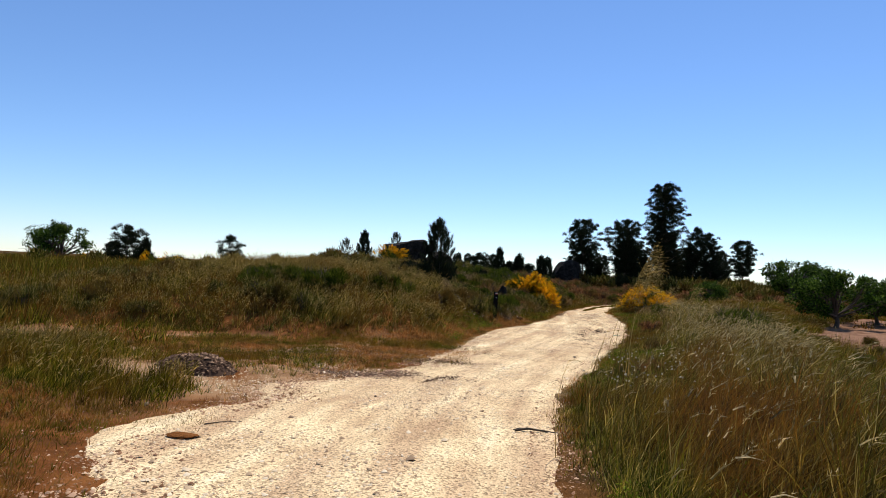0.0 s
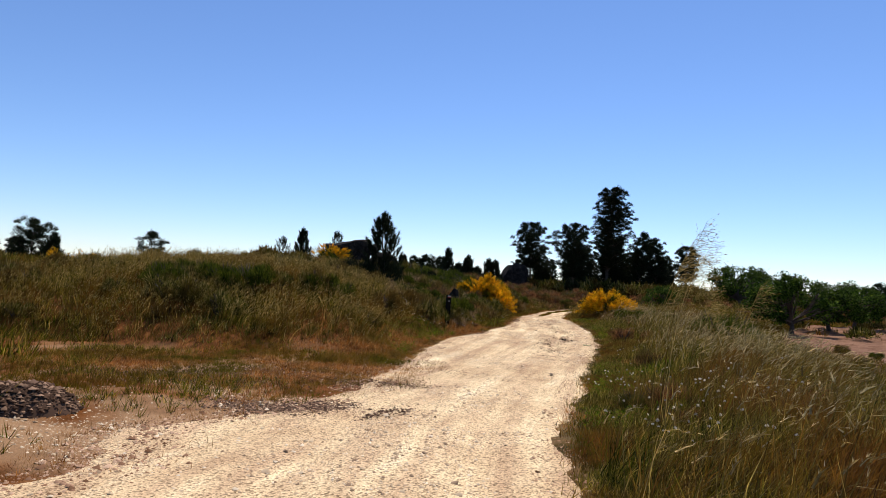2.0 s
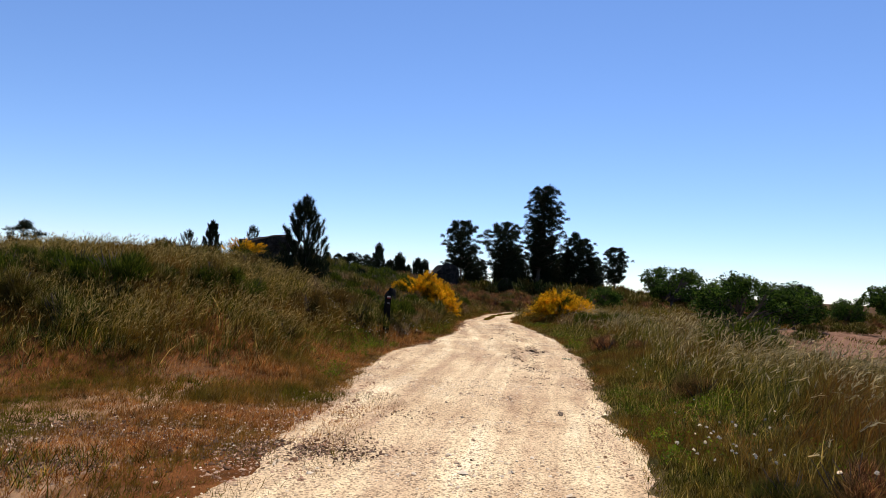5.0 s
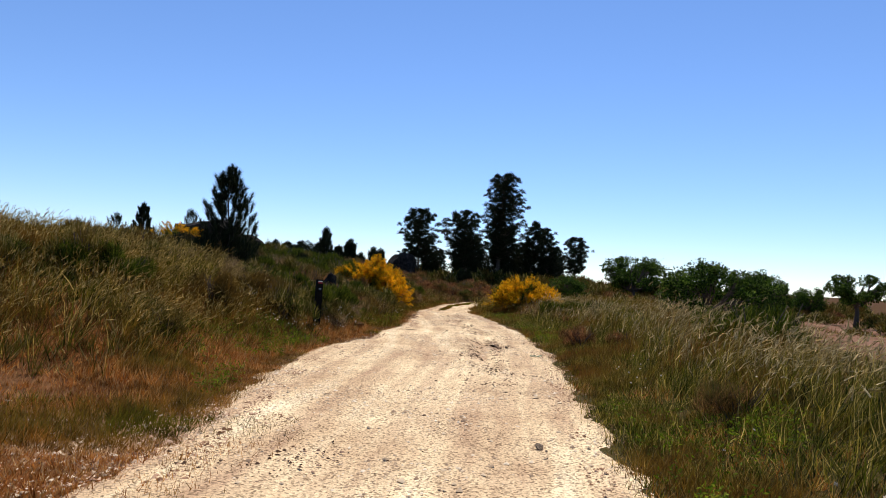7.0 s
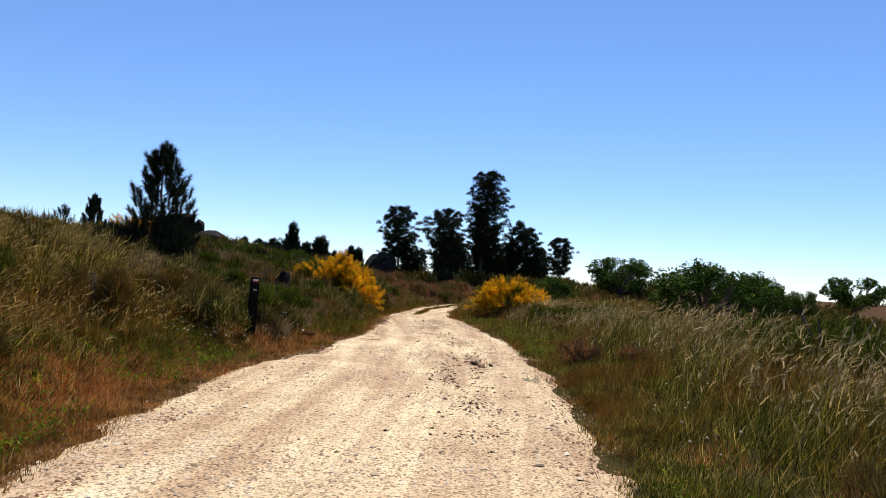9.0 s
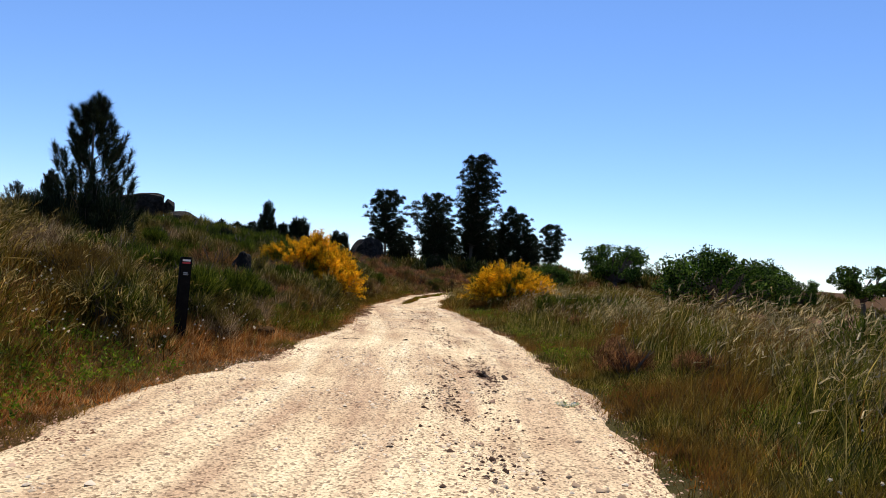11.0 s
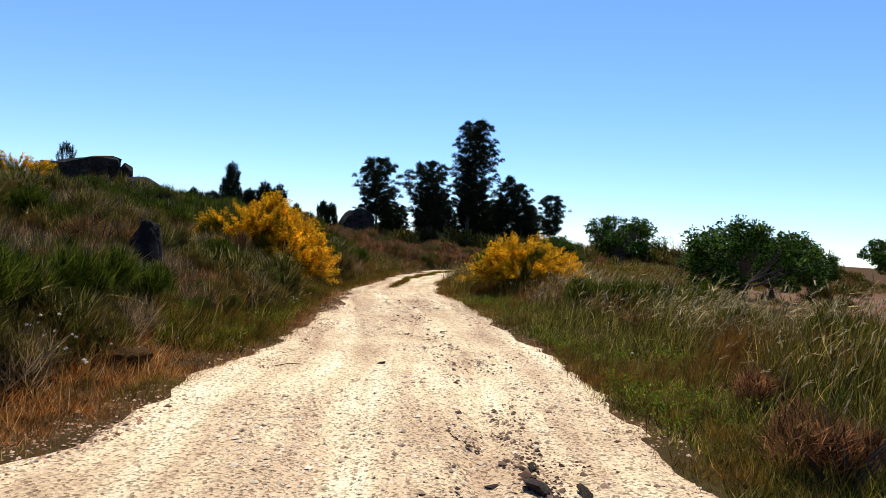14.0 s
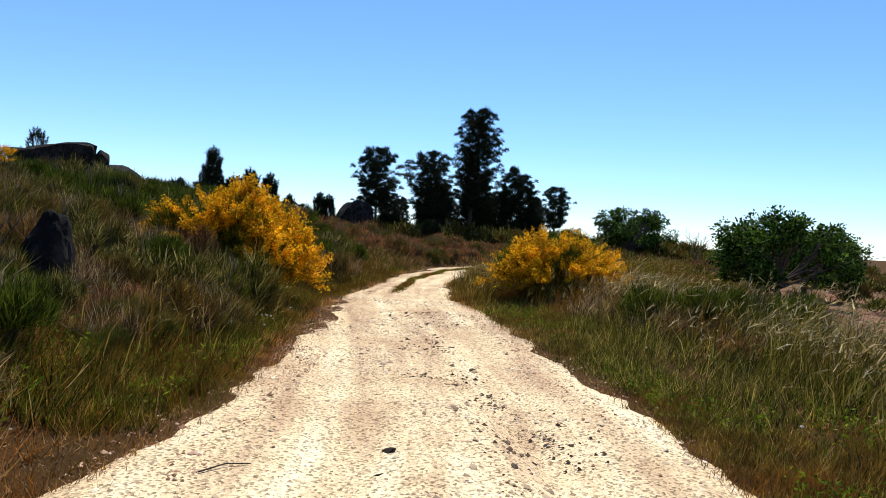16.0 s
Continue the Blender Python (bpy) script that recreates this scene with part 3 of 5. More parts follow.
def broadleaf(label, m, group="", **kw):
    wood, crown = broadleaf_parts(**kw)
    ob = root("broadleaf_tree", label, "tree", group, m)
    child("trunk", raw("trunk", *wood, M_BARK, True), ob, "crooked dark trunk and limbs")
    child("crown", raw("crown", *crown, M_LEAF), ob, "fresh green broad leaves")
    return ob


def lump_points(n, rr, r, h, lumps, shell=0.35):
    """Points in a bush's uneven crown: lumps of unlike height over a disc."""
    a, q = rr.uniform(0, 6.283, lumps), np.sqrt(rr.random(lumps)) * r * 0.75
    c = np.stack([np.cos(a) * q, np.sin(a) * q, h * (0.3 + 0.35 * rr.random(lumps)) * (1 - 0.35 * (q / r) ** 2)], 1)
    lr = r * rr.uniform(0.28, 0.5, lumps)
    k = rr.integers(0, lumps, n)
    d = unit(rr.normal(size=(n, 3)))
    d[:, 2] = np.abs(d[:, 2]) * 1.1 - 0.25
    rad = 1 - shell * rr.random(n) ** 1.3
    P = c[k] + d * (lr[k] * rad)[:, None] * np.array([1, 1, 0.9 * h / (1.15 * r) if h > r else 1.0])
    P[:, 2] = np.clip(P[:, 2], 0.03, h * 1.05)
    return P, d


def bush_parts(r, h, count, seed, twig=0.22, width=0.007, lumps=9):
    """Woody stems and a crown of fine twigs."""
    rr = np.random.default_rng(seed)
    stems = []
    for k in range(16):
        a, q = rr.uniform(0, 6.283), r * rr.uniform(0.2, 0.75)
        tip = np.array([math.cos(a) * q, math.sin(a) * q, h * rr.uniform(0.5, 0.85)])
        mid = tip * [0.45, 0.45, 0.55] + rr.normal(size=3) * 0.05
        stems.append(tube([(0.05 * math.cos(a), 0.05 * math.sin(a), -0.08), mid, tip], [0.022, 0.014, 0.005], 4))
    P, d = lump_points(count, rr, r, h, lumps)
    D = unit(d * 0.7 + [0, 0, 0.8] + rr.normal(size=(count, 3)) * 0.35)
    V, F = blades(P - D * twig * 0.5, D, twig * rr.uniform(0.5, 1.3, count), width, rr.normal(size=(count, 3)) * twig * 0.15, rr)
    V[:, 2] = np.maximum(V[:, 2], -0.05)
    SV, SF = join(stems)
    SF = np.where(SF % 13 < 4, SF % 13, SF)     # all stems rise from one foot
    return (SV, SF), (V, F)


def bush_meshes(mat, **kw):
    stems, crown = bush_parts(**kw)
    return raw("branchwork", *stems, M_BARK, True), raw("foliage", *crown, mat)


def bush(name, label, m, meshes, group="", category="shrub"):
    ob = root(name, label, category, group, m)
    child("branchwork", meshes[0], ob)
    child("foliage", meshes[1], ob)
    return ob


def gorse(label, m, r, h, count, flowers, seed, squash=(1, 1), lumps=12, low=0.3):
    """A flowering broom: green stems, and small yellow blossoms in sprays on its sunlit shell."""
    rr = np.random.default_rng(seed)
    stems, crown = bush_parts(r=r, h=h, count=count, seed=seed, twig=0.3, width=0.008, lumps=lumps)
    sprays = flowers // 75
    C, d = lump_points(sprays, np.random.default_rng(seed + 1), r, h, lumps, 0.22)
    C = C[C[:, 2] > (low + 0.12 * np.sin(C[:, 0] * 5)) * h]
    rr = np.random.default_rng(seed + 2)
    k = rr.integers(0, len(C), flowers)
    dd = unit(C - [0, 0, 0.25 * h] + rr.normal(size=C.shape) * 0.2)
    P = C[k] + dd[k] * (0.32 * rr.random(flowers) ** 1.6 - 0.1 + 0.14 * rr.random(len(C))[k])[:, None] + rr.normal(size=(flowers, 3)) * 0.028
    D = unit(rr.normal(size=(flowers, 3)) + dd[k] * 0.5)
    fl = leaves(P, D, 0.037 * rr.uniform(0.7, 1.3, flowers), 0.032, rr)
    ob = root("broom_bush", label, "flowering bush", "yellow broom bushes", m)
    for name, (V, F), mat in (("branchwork", stems, M_BARK), ("foliage", crown, M_BROOM), ("blossom", fl, M_YELLOW)):
        child(name, raw(name, V * [squash[0], squash[1], 1], F, mat), ob, "dense bright yellow blossom" if name == "blossom" else "")
    return ob


def stone_mesh(name, size, seed, mat, detail=2, jag=0.35, cut=(0.55, 0.9), faces=9):
    """A rough stone: a ball pushed in and out, cut by flat faces."""
    rr = np.random.default_rng(seed)
    bm = bmesh.new()
    bmesh.ops.create_icosphere(bm, subdivisions=detail, radius=1)
    cuts = [(Vector(unit(rr.normal(size=3))), rr.uniform(*cut)) for _ in range(faces)]
    off = Vector(rr.uniform(-50, 50, 3))
    for v in bm.verts:
        p = v.co.copy()
        for nrm, d in cuts:
            over = p.dot(nrm) - d
            if over > 0:
                p -= nrm * over * 0.95
        p *= 1 + jag * 0.5 * noise.noise(p * 1.7 + off) + jag * 0.18 * noise.noise(p * 5 + off)
        v.co = Vector((p.x * size[0], p.y * size[1], p.z * size[2]))
    me = bpy.data.meshes.new(name)
    bm.to_mesh(me)
    bm.free()
    me.materials.append(mat)
    return me


def put(x, y, dz=0.0, rz=0.0, s=1.0, rx=0, ry=0):
    return Matrix.Translation((x, y, hz(x, y) + dz)) @ Euler((radians(rx), radians(ry), radians(rz))).to_matrix().to_4x4() @ Matrix.Scale(s, 4)


# the pines
young_pine("young maritime pine with upright candle shoots on the grassy bank", put(-0.2, 35.1), height=3.85, radius=1.2, seed=3, shoot=0.25, needle=130, nlen=0.19)
young_pine("small young pine behind the yellow broom", put(4.45, 52.4, -0.1), height=2.25, radius=0.6, seed=4, shoot=0.3, nwid=0.014)
young_pine("small young pine on the crest of the bank", put(-7.1, 60.7, -0.1), height=3.0, radius=0.85, seed=5, shoot=0.3, nwid=0.016)
thin_pine = young_pine("sparse small pine on the crest of the bank", put(-8.8, 60.5, -0.1), height=2.5, radius=1.0, seed=6, needle=40, nwid=0.016)
copy_thing(thin_pine, put(-4.7, 66.5, -0.1, 70, 1.1))
young_pine("small young pine behind the yellow broom", put(5.75, 51.5, -0.1), height=1.65, radius=0.45, seed=7, shoot=0.3, nwid=0.014)
young_pine("small young pine behind the yellow broom", put(5.2, 51.9, -0.1), height=1.2, radius=0.5, seed=8, shoot=0.28, nwid=0.014)
GROVE = "pines of the far grove"
pine("pine_tree", "tall dark pine towering over the far grove", put(34.2, 106, -0.3), GROVE, height=17.2, profile=[(0.27, 1.5), (0.42, 2.9), (0.6, 3.3), (0.8, 3.0), (0.92, 2.2), (1, 1.1)], boughs=135, seed=11, clump=0.5, needle=112, skew=0.16, bare=14)
mid_pine = pine("pine_tree", "round-crowned dark pine in the far grove", put(20.9, 100.5, -0.3), GROVE, height=10.5, profile=[(0.36, 1.5), (0.5, 2.0), (0.64, 2.95), (0.82, 2.6), (0.94, 1.7), (1, 0.8)], boughs=62, seed=12, clump=0.45, needle=108, bare=10)
flat_pine = pine("pine_tree", "flat-topped dark pine in the far grove", put(27.9, 103, -0.3), GROVE, height=11.0, profile=[(0.2, 1.6), (0.45, 2.4), (0.75, 2.8), (0.93, 2.6), (1, 1.8)], boughs=88, seed=14, clump=0.48, needle=108, bare=8)
low_pine = pine("pine_tree", "pointed dark pine at the edge of the grove", put(40.1, 108, -0.3), GROVE, height=10.4, profile=[(0.14, 1.7), (0.35, 2.3), (0.6, 2.1), (0.82, 1.4), (1, 0.35)], boughs=84, seed=13, clump=0.46, needle=112)
copy_thing(mid_pine, put(55.0, 123.2, -0.3, 140, 0.97))
for src, x, y, rz, s in ((low_pine, 43.9, 110, 200, 0.97), (low_pine, 36.9, 110, 250, 0.92), (flat_pine, 31.2, 109, 60, 0.72), (low_pine, 36.8, 113, 300, 0.85), (flat_pine, 24.0, 106, 20, 0.55), (low_pine, 31.5, 113, 170, 0.7), (flat_pine, 41.6, 114, 140, 0.7), (low_pine, 48, 116, 80, 0.72), (low_pine, 22.6, 104, 40, 0.45), (low_pine, 33.5, 111, 130, 0.6), (low_pine, 29.0, 108, 220, 0.5), (low_pine, 39.0, 112, 10, 0.6), (low_pine, 26.0, 109, 310, 0.55), (low_pine, 45.5, 114, 120, 0.55), (flat_pine, 20.6, 106, 90, 0.5), (low_pine, 35.4, 107, 350, 0.5), (flat_pine, 50.5, 121, 30, 0.5), (low_pine, 30.2, 105, 15, 0.42)):
    copy_thing(src, put(x, y, -0.3, rz, s))

# far small pines along the skyline
SKYLINE = "far skyline pines"
ragged_pine = pine("pine_tree", "small ragged dark pine on the skyline", put(-24.7, 52.7, -0.15), SKYLINE, height=3.2, profile=[(0.12, 1.0), (0.4, 1.35), (0.75, 1.1), (1, 0.5)], boughs=34, seed=21, clump=0.34, needle=110, nlen=0.22, nwid=0.035, bare=3)
pine("pine_tree", "small thin-crowned pine on the skyline", put(-16.6, 52.4, -0.15), SKYLINE, height=2.7, profile=[(0.4, 0.7), (0.65, 0.95), (1, 0.4)], boughs=20, seed=22, clump=0.28, needle=90, nlen=0.2, nwid=0.03, bare=3)
candle = young_pine("far small pine with upright shoots on the skyline", put(-23.3, 52.8, -0.15), SKYLINE, height=2.5, radius=0.8, seed=23, shoot=0.35, needle=60, nlen=0.2, nwid=0.028)
for src, x, y, rz, s in ((ragged_pine, -26.9, 54.8, 60, 0.55), (ragged_pine, 3.3, 81.7, 20, 0.9), (ragged_pine, 4.6, 82, 110, 1.0), (ragged_pine, 5.9, 81.6, 200, 1.0), (candle, 1.8, 76.7, 30, 1.0), (candle, 7.0, 61.5, 90, 1.05),
                         (candle, 14.1, 96.3, 140, 1.7), (candle, 15.0, 96.2, 10, 1.66), (ragged_pine, 12.6, 97, 70, 1.0), (candle, 8.4, 66, 70, 0.85), (ragged_pine, 75, 100, 20, 1.45), (candle, 77, 101, 99, 1.75), (ragged_pine, 10.2, 90, 150, 0.9)):
    copy_thing(src, put(x, y, -0.15, rz, s))

# broad-leaved trees in the field
FIELD = "broad-leaved trees of the field"
tree_a = broadleaf("low spreading broad-leaved tree with fresh green leaves in the field", put(30.5, 52, -0.05), FIELD, height=4.6, radius=3.2, count=12000, leaf=0.19, seed=31, lobes=38, stem=0.18)
tree_b = broadleaf("rounded green broad-leaved tree beyond the track", put(46, 88, -0.05), FIELD, height=5.5, radius=3.9, count=11000, leaf=0.26, seed=32, lobes=32, stem=0.2)
for src, x, y, rz, s in ((tree_a, 36, 55.5, 100, 0.88), (tree_a, 41.5, 60, 200, 0.85), (tree_b, 52, 94, 77, 0.9), (tree_a, 61, 75, 40, 0.7),
                         (tree_a, 24.5, 62, 160, 0.55), (tree_a, 66, 92, 20, 0.8)):
    copy_thing(src, put(x, y, -0.05, rz, s))
copy_thing(tree_a, put(-35.6, 62.8, -0.05, 50, 0.86))

broadleaf("small broad-leaved tree with a clear trunk in the bare field", put(50.6, 59.1, -0.05), FIELD, height=4.7, radius=2.5, count=8000, leaf=0.2, seed=34, lobes=24, stem=0.42)

# yellow broom
gorse("yellow-flowering broom bush leaning over the track from the bank", put(5.0, 38.6, -0.1, 130), 1.25, 2.1, 9000, 42000, 41, lumps=16, low=0.5)
gorse("lower yellow-flowering broom beside the tall one on the bank", put(5.75, 38.4, -0.1, 80), 0.85, 1.7, 4500, 30000, 46, lumps=9, low=0.2)
gorse("yellow-flowering broom bush on the verge of the bend", put(12.2, 39.9, -0.1, 200), 1.4, 1.95, 9000, 56000, 42, lumps=16, low=0.25)
gorse("low yellow broom on the crest of the bank", put(-4.5, 56.6, -0.1), 1.6, 1.95, 6000, 20000, 43, lumps=14, low=0.5)
gorse("small yellow broom far over the bank", put(-24.5, 62, -0.1), 1.5, 1.6, 3000, 5000, 44, lumps=8)
gorse("small yellow broom beside the far pines", put(-22.5, 52.2, -0.1), 1.0, 1.6, 3000, 7000, 48, lumps=8)
gorse("small yellow broom far over the bank", put(-31, 60, -0.1), 1.2, 1.2, 3000, 4000, 45, lumps=8)

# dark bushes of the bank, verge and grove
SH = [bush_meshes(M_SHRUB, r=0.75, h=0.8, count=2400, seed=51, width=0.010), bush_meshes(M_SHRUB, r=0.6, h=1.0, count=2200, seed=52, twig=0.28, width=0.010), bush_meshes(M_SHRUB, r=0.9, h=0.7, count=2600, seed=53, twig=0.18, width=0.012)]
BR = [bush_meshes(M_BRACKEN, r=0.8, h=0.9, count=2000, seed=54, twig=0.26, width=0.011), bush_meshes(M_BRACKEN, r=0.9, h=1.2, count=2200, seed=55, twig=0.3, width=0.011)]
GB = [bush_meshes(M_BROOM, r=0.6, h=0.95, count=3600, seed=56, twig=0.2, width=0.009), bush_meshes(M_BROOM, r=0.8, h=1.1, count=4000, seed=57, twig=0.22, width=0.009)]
FAR_SH = [bush_parts(r=0.8, h=0.9, count=420, seed=71, twig=0.3, width=0.042)[1], bush_parts(r=0.9, h=0.7, count=420, seed=72, twig=0.25, width=0.042)[1]]
FAR_BR = [bush_parts(r=0.8, h=0.9, count=420, seed=73, twig=0.3, width=0.042)[1], bush_parts(r=0.9, h=1.2, count=420, seed=74, twig=0.34, width=0.042)[1]]
br = np.random.default_rng(5)


def scatter_bushes(n, lo, hi, test, kinds, label, group, name, smin, smax):
    made = 0
    for _ in range(n * 40):
        if made >= n:
            break
        x, y = br.uniform(lo[0], hi[0]), br.uniform(lo[1], hi[1])
        if not test(x, y):
            continue
        bush(name, label, put(x, y, -0.05, br.uniform(0, 360), br.uniform(smin, smax)), kinds[br.integers(len(kinds))], group)
        made += 1


def scatter_scrub(n, lo, hi, test, kinds, mat, label, smin, smax):
    """Far scrub that nobody could count: one joined mesh."""
    parts = []
    for _ in range(n * 40):
        if len(parts) >= n:
            break
        x, y = br.uniform(lo[0], hi[0]), br.uniform(lo[1], hi[1])
        if not test(x, y):
            continue
        V, F = kinds[br.integers(len(kinds))]
        a, s = br.uniform(0, 6.283), br.uniform(smin, smax)
        c, q = math.cos(a) * s, math.sin(a) * s
        parts.append((np.stack([x + c * V[:, 0] - q * V[:, 1], y + q * V[:, 0] + c * V[:, 1], hz(x, y) - 0.05 + s * V[:, 2]], 1), F))
    tagged(new("scrub", raw("scrub", *join(parts), mat)), label, "scrub", kind="stuff")


def on_bank(x, y):
    return x < left_edge(y) - 1.0 and y > 21.5


scatter_bushes(70, (-14, 22), (9, 50), lambda x, y: on_bank(x, y) and vnoise(x, y, 5, 8) > 0.42 and x > -2 + (30 - y) * 0.5, SH, "low dark olive heath shrub on the bank", "heath shrubs of the bank", "heath_shrub", 0.6, 1.15)
scatter_bushes(75, (-16, 22), (1, 34), lambda x, y: on_bank(x, y) and vnoise(x, y, 4, 8) > 0.42, SH, "low dark olive heath shrub on the bank", "heath shrubs of the bank", "heath_shrub", 0.5, 0.9)
scatter_bushes(14, (1, 29), (8, 50), lambda x, y: on_bank(x, y), GB, "green leafless broom shrub on the bank", "green broom shrubs", "green_broom", 0.5, 0.9)
scatter_bushes(110, (4, 43), (26, 70), lambda x, y: x < left_edge(y) - 0.9, BR, "reddish brown dry brush beside the bend", "brown brush of the bend", "brown_brush", 0.6, 1.05)
scatter_scrub(200, (8, 62), (66, 100), lambda x, y: x < left_edge(min(y, 67.9)) - 1 or y > 70, FAR_BR, M_BRACKEN, "dry brown brush before the pine grove", 0.6, 1.1)
scatter_scrub(26, (-40, 45), (-6, 95), lambda x, y: on_bank(x, y), FAR_SH, M_SHRUB, "dark heath shrub far over the bank", 1.0, 1.7)
scatter_bushes(16, (9, 14), (22, 40), lambda x, y: x > right_edge(y) + 1.8, GB + SH, "dark green broom shrub in the verge", "verge shrubs", "green_broom", 0.5, 0.85)
scatter_scrub(70, (22, 46), (80, 110), lambda x, y: x > right_edge(min(y, 60)) + 6, FAR_SH, M_SHRUB, "dark scrub on the edge of the field", 1.0, 1.8)
bush("dark_juniper", "upright dark rounded juniper before the pine grove", put(22.4, 83, -0.1), bush_meshes(M_NEEDLE, r=0.95, h=3.1, count=9000, seed=58, twig=0.3, width=0.03, lumps=16), category="shrub")
scatter_scrub(130, (19, 97), (50, 117), lambda x, y: y > 92 + 0.35 * (x - 20), FAR_SH, M_SHRUB, "dark undergrowth between the pine trunks", 2.0, 3.4)
scatter_scrub(60, (44, 80), (100, 130), lambda x, y: y > 84 + 0.3 * (x - 44), FAR_SH, M_SHRUB, "dark scrub on the far edge of the field", 2.0, 3.2)
# tangled heath close to the track
TD = [bush_meshes(M_DEAD, r=0.8, h=0.5, count=1700, seed=75, twig=0.42, width=0.008), bush_meshes(M_DEAD, r=0.6, h=0.65, count=1500, seed=76, twig=0.38, width=0.008)]
scatter_bushes(105, (-2, 28.5), (8.5, 46), lambda x, y: 0.9 < left_edge(y) - x < 6.5, TD, "low dead straw-brown heath tangle on the bank", "dead heath of the bank", "dead_heath", 0.55, 1.0)
scatter_bushes(26, (1, 28.5), (7, 34.5), lambda x, y: 0.7 < left_edge(y) - x < 3.4, SH + BR, "tangled dark olive and brown heath on the bank", "heath shrubs of the bank", "heath_shrub", 0.4, 0.75)
scatter_bushes(80, (-1, 29), (10, 51), lambda x, y: 0.9 < left_edge(y) - x < 8.5, SH + SH + BR, "tangled dark olive and brown heath on the bank", "heath shrubs of the bank", "heath_shrub", 0.5, 0.95)
for x, y, s in ((12.3, 34.8, 1.15), (13.0, 34.4, 1.1), (11.8, 35.4, 0.95), (9.4, 21.9, 1.5), (10.1, 22.7, 1.45), (11.2, 24.4, 1.3), (10.9, 28.5, 0.95), (14.2, 36.5, 1.1), (11.6, 30.6, 0.8)):
    bush("green_broom", "dark green broom shrub in the verge", put(x, y, -0.05, 70 * x, s), GB[int(x) % 2], "verge shrubs")


def bare_tree(label, m, height, seed):
    """A leafless sapling: forked limbs alone."""
    rr = np.random.default_rng(seed)
    limbs = []

    def grow(o, d, L, r, depth):
        mid = o + d * L * 0.5 + rr.normal(size=3) * L * 0.06
        end = o + d * L
        limbs.append(tube([o, mid, end], [r, r * 0.8, r * 0.55], 5))
        if depth:
            for _ in range(3):
                grow(end if rr.random() < 0.7 else mid, unit(d + rr.normal(size=3) * 0.42 + [0, 0, 0.2]), L * rr.uniform(0.5, 0.8), r * 0.5, depth - 1)
    grow(np.zeros(3), np.array([0, 0, 1.0]), height * 0.35, height * 0.018, 4)
    ob = root("bare_tree", label, "tree", m=m)
    child("trunk", raw("trunk", *join(limbs), M_BARK, True), ob, "bare grey limbs")


bare_tree("leafless grey sapling among the field trees", put(42, 73, -0.1), 4.4, 3)
bare_tree("leafless grey sapling among the field trees", put(44, 74.5, -0.1), 3.8, 5)

for x, y, s in ((0.6, 33.6, 1.1), (-0.7, 33.9, 1.2), (0.9, 34.6, 0.9), (-1.6, 34.6, 1.1), (0.0, 32.9, 0.8), (3.4, 33.75, 0.55), (2.75, 33.9, 0.65), (3.75, 34.3, 0.5), (3.05, 33.6, 0.5), (2.5, 34.4, 0.7)):
    bush("heath_shrub", "low dark olive heath shrub on the bank", put(x, y, -0.05, 60 * x, s), SH[1], "heath shrubs of the bank")

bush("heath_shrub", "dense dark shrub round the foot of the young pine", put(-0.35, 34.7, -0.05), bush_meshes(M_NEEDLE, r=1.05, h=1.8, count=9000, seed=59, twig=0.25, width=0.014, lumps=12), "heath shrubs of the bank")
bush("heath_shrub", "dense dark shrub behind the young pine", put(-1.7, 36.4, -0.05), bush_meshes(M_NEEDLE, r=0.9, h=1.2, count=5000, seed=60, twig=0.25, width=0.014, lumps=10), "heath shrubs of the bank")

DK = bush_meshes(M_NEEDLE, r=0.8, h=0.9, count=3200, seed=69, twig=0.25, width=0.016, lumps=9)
for x, y, s in ((0.7, 47.0, 1.0), (1.6, 47.6, 1.1), (2.4, 48.2, 0.9), (3.2, 48.6, 1.1), (-0.5, 46.9, 0.9), (2.6, 42.5, 0.8), (3.6, 43.2, 0.9), (1.2, 31.2, 0.75), (2.4, 32.0, 0.7)):
    bush("heath_shrub", "dense dark green shrub on the bank", put(x, y, -0.05, 77 * x, s), DK, "heath shrubs of the bank")

scatter_bushes(20, (-13, 22.5), (-1, 25.5), lambda x, y: on_bank(x, y) and vnoise(x, y, 3.5, 18) > 0.5, GB + SH, "bushy dark green shrub on the slope of the bank", "green shrubs of the slope", "green_shrub", 0.7, 1.1)
scatter_bushes(46, (0.4, 36), (8.5, 51), lambda x, y: on_bank(x, y) and (x - 4.9) ** 2 + (y - 38.5) ** 2 > 2.5, GB + GB + [DK], "bushy dark green shrub on the slope of the bank", "green shrubs of the slope", "green_shrub", 0.6, 1.05)

scatter_bushes(24, (3, 11), (12.5, 36), lambda x, y: 0.7 < x - right_edge(y) < 4.2, BR, "reddish brown dry brush standing in the verge grass", "brown brush of the verge", "brown_brush", 0.4, 0.65)

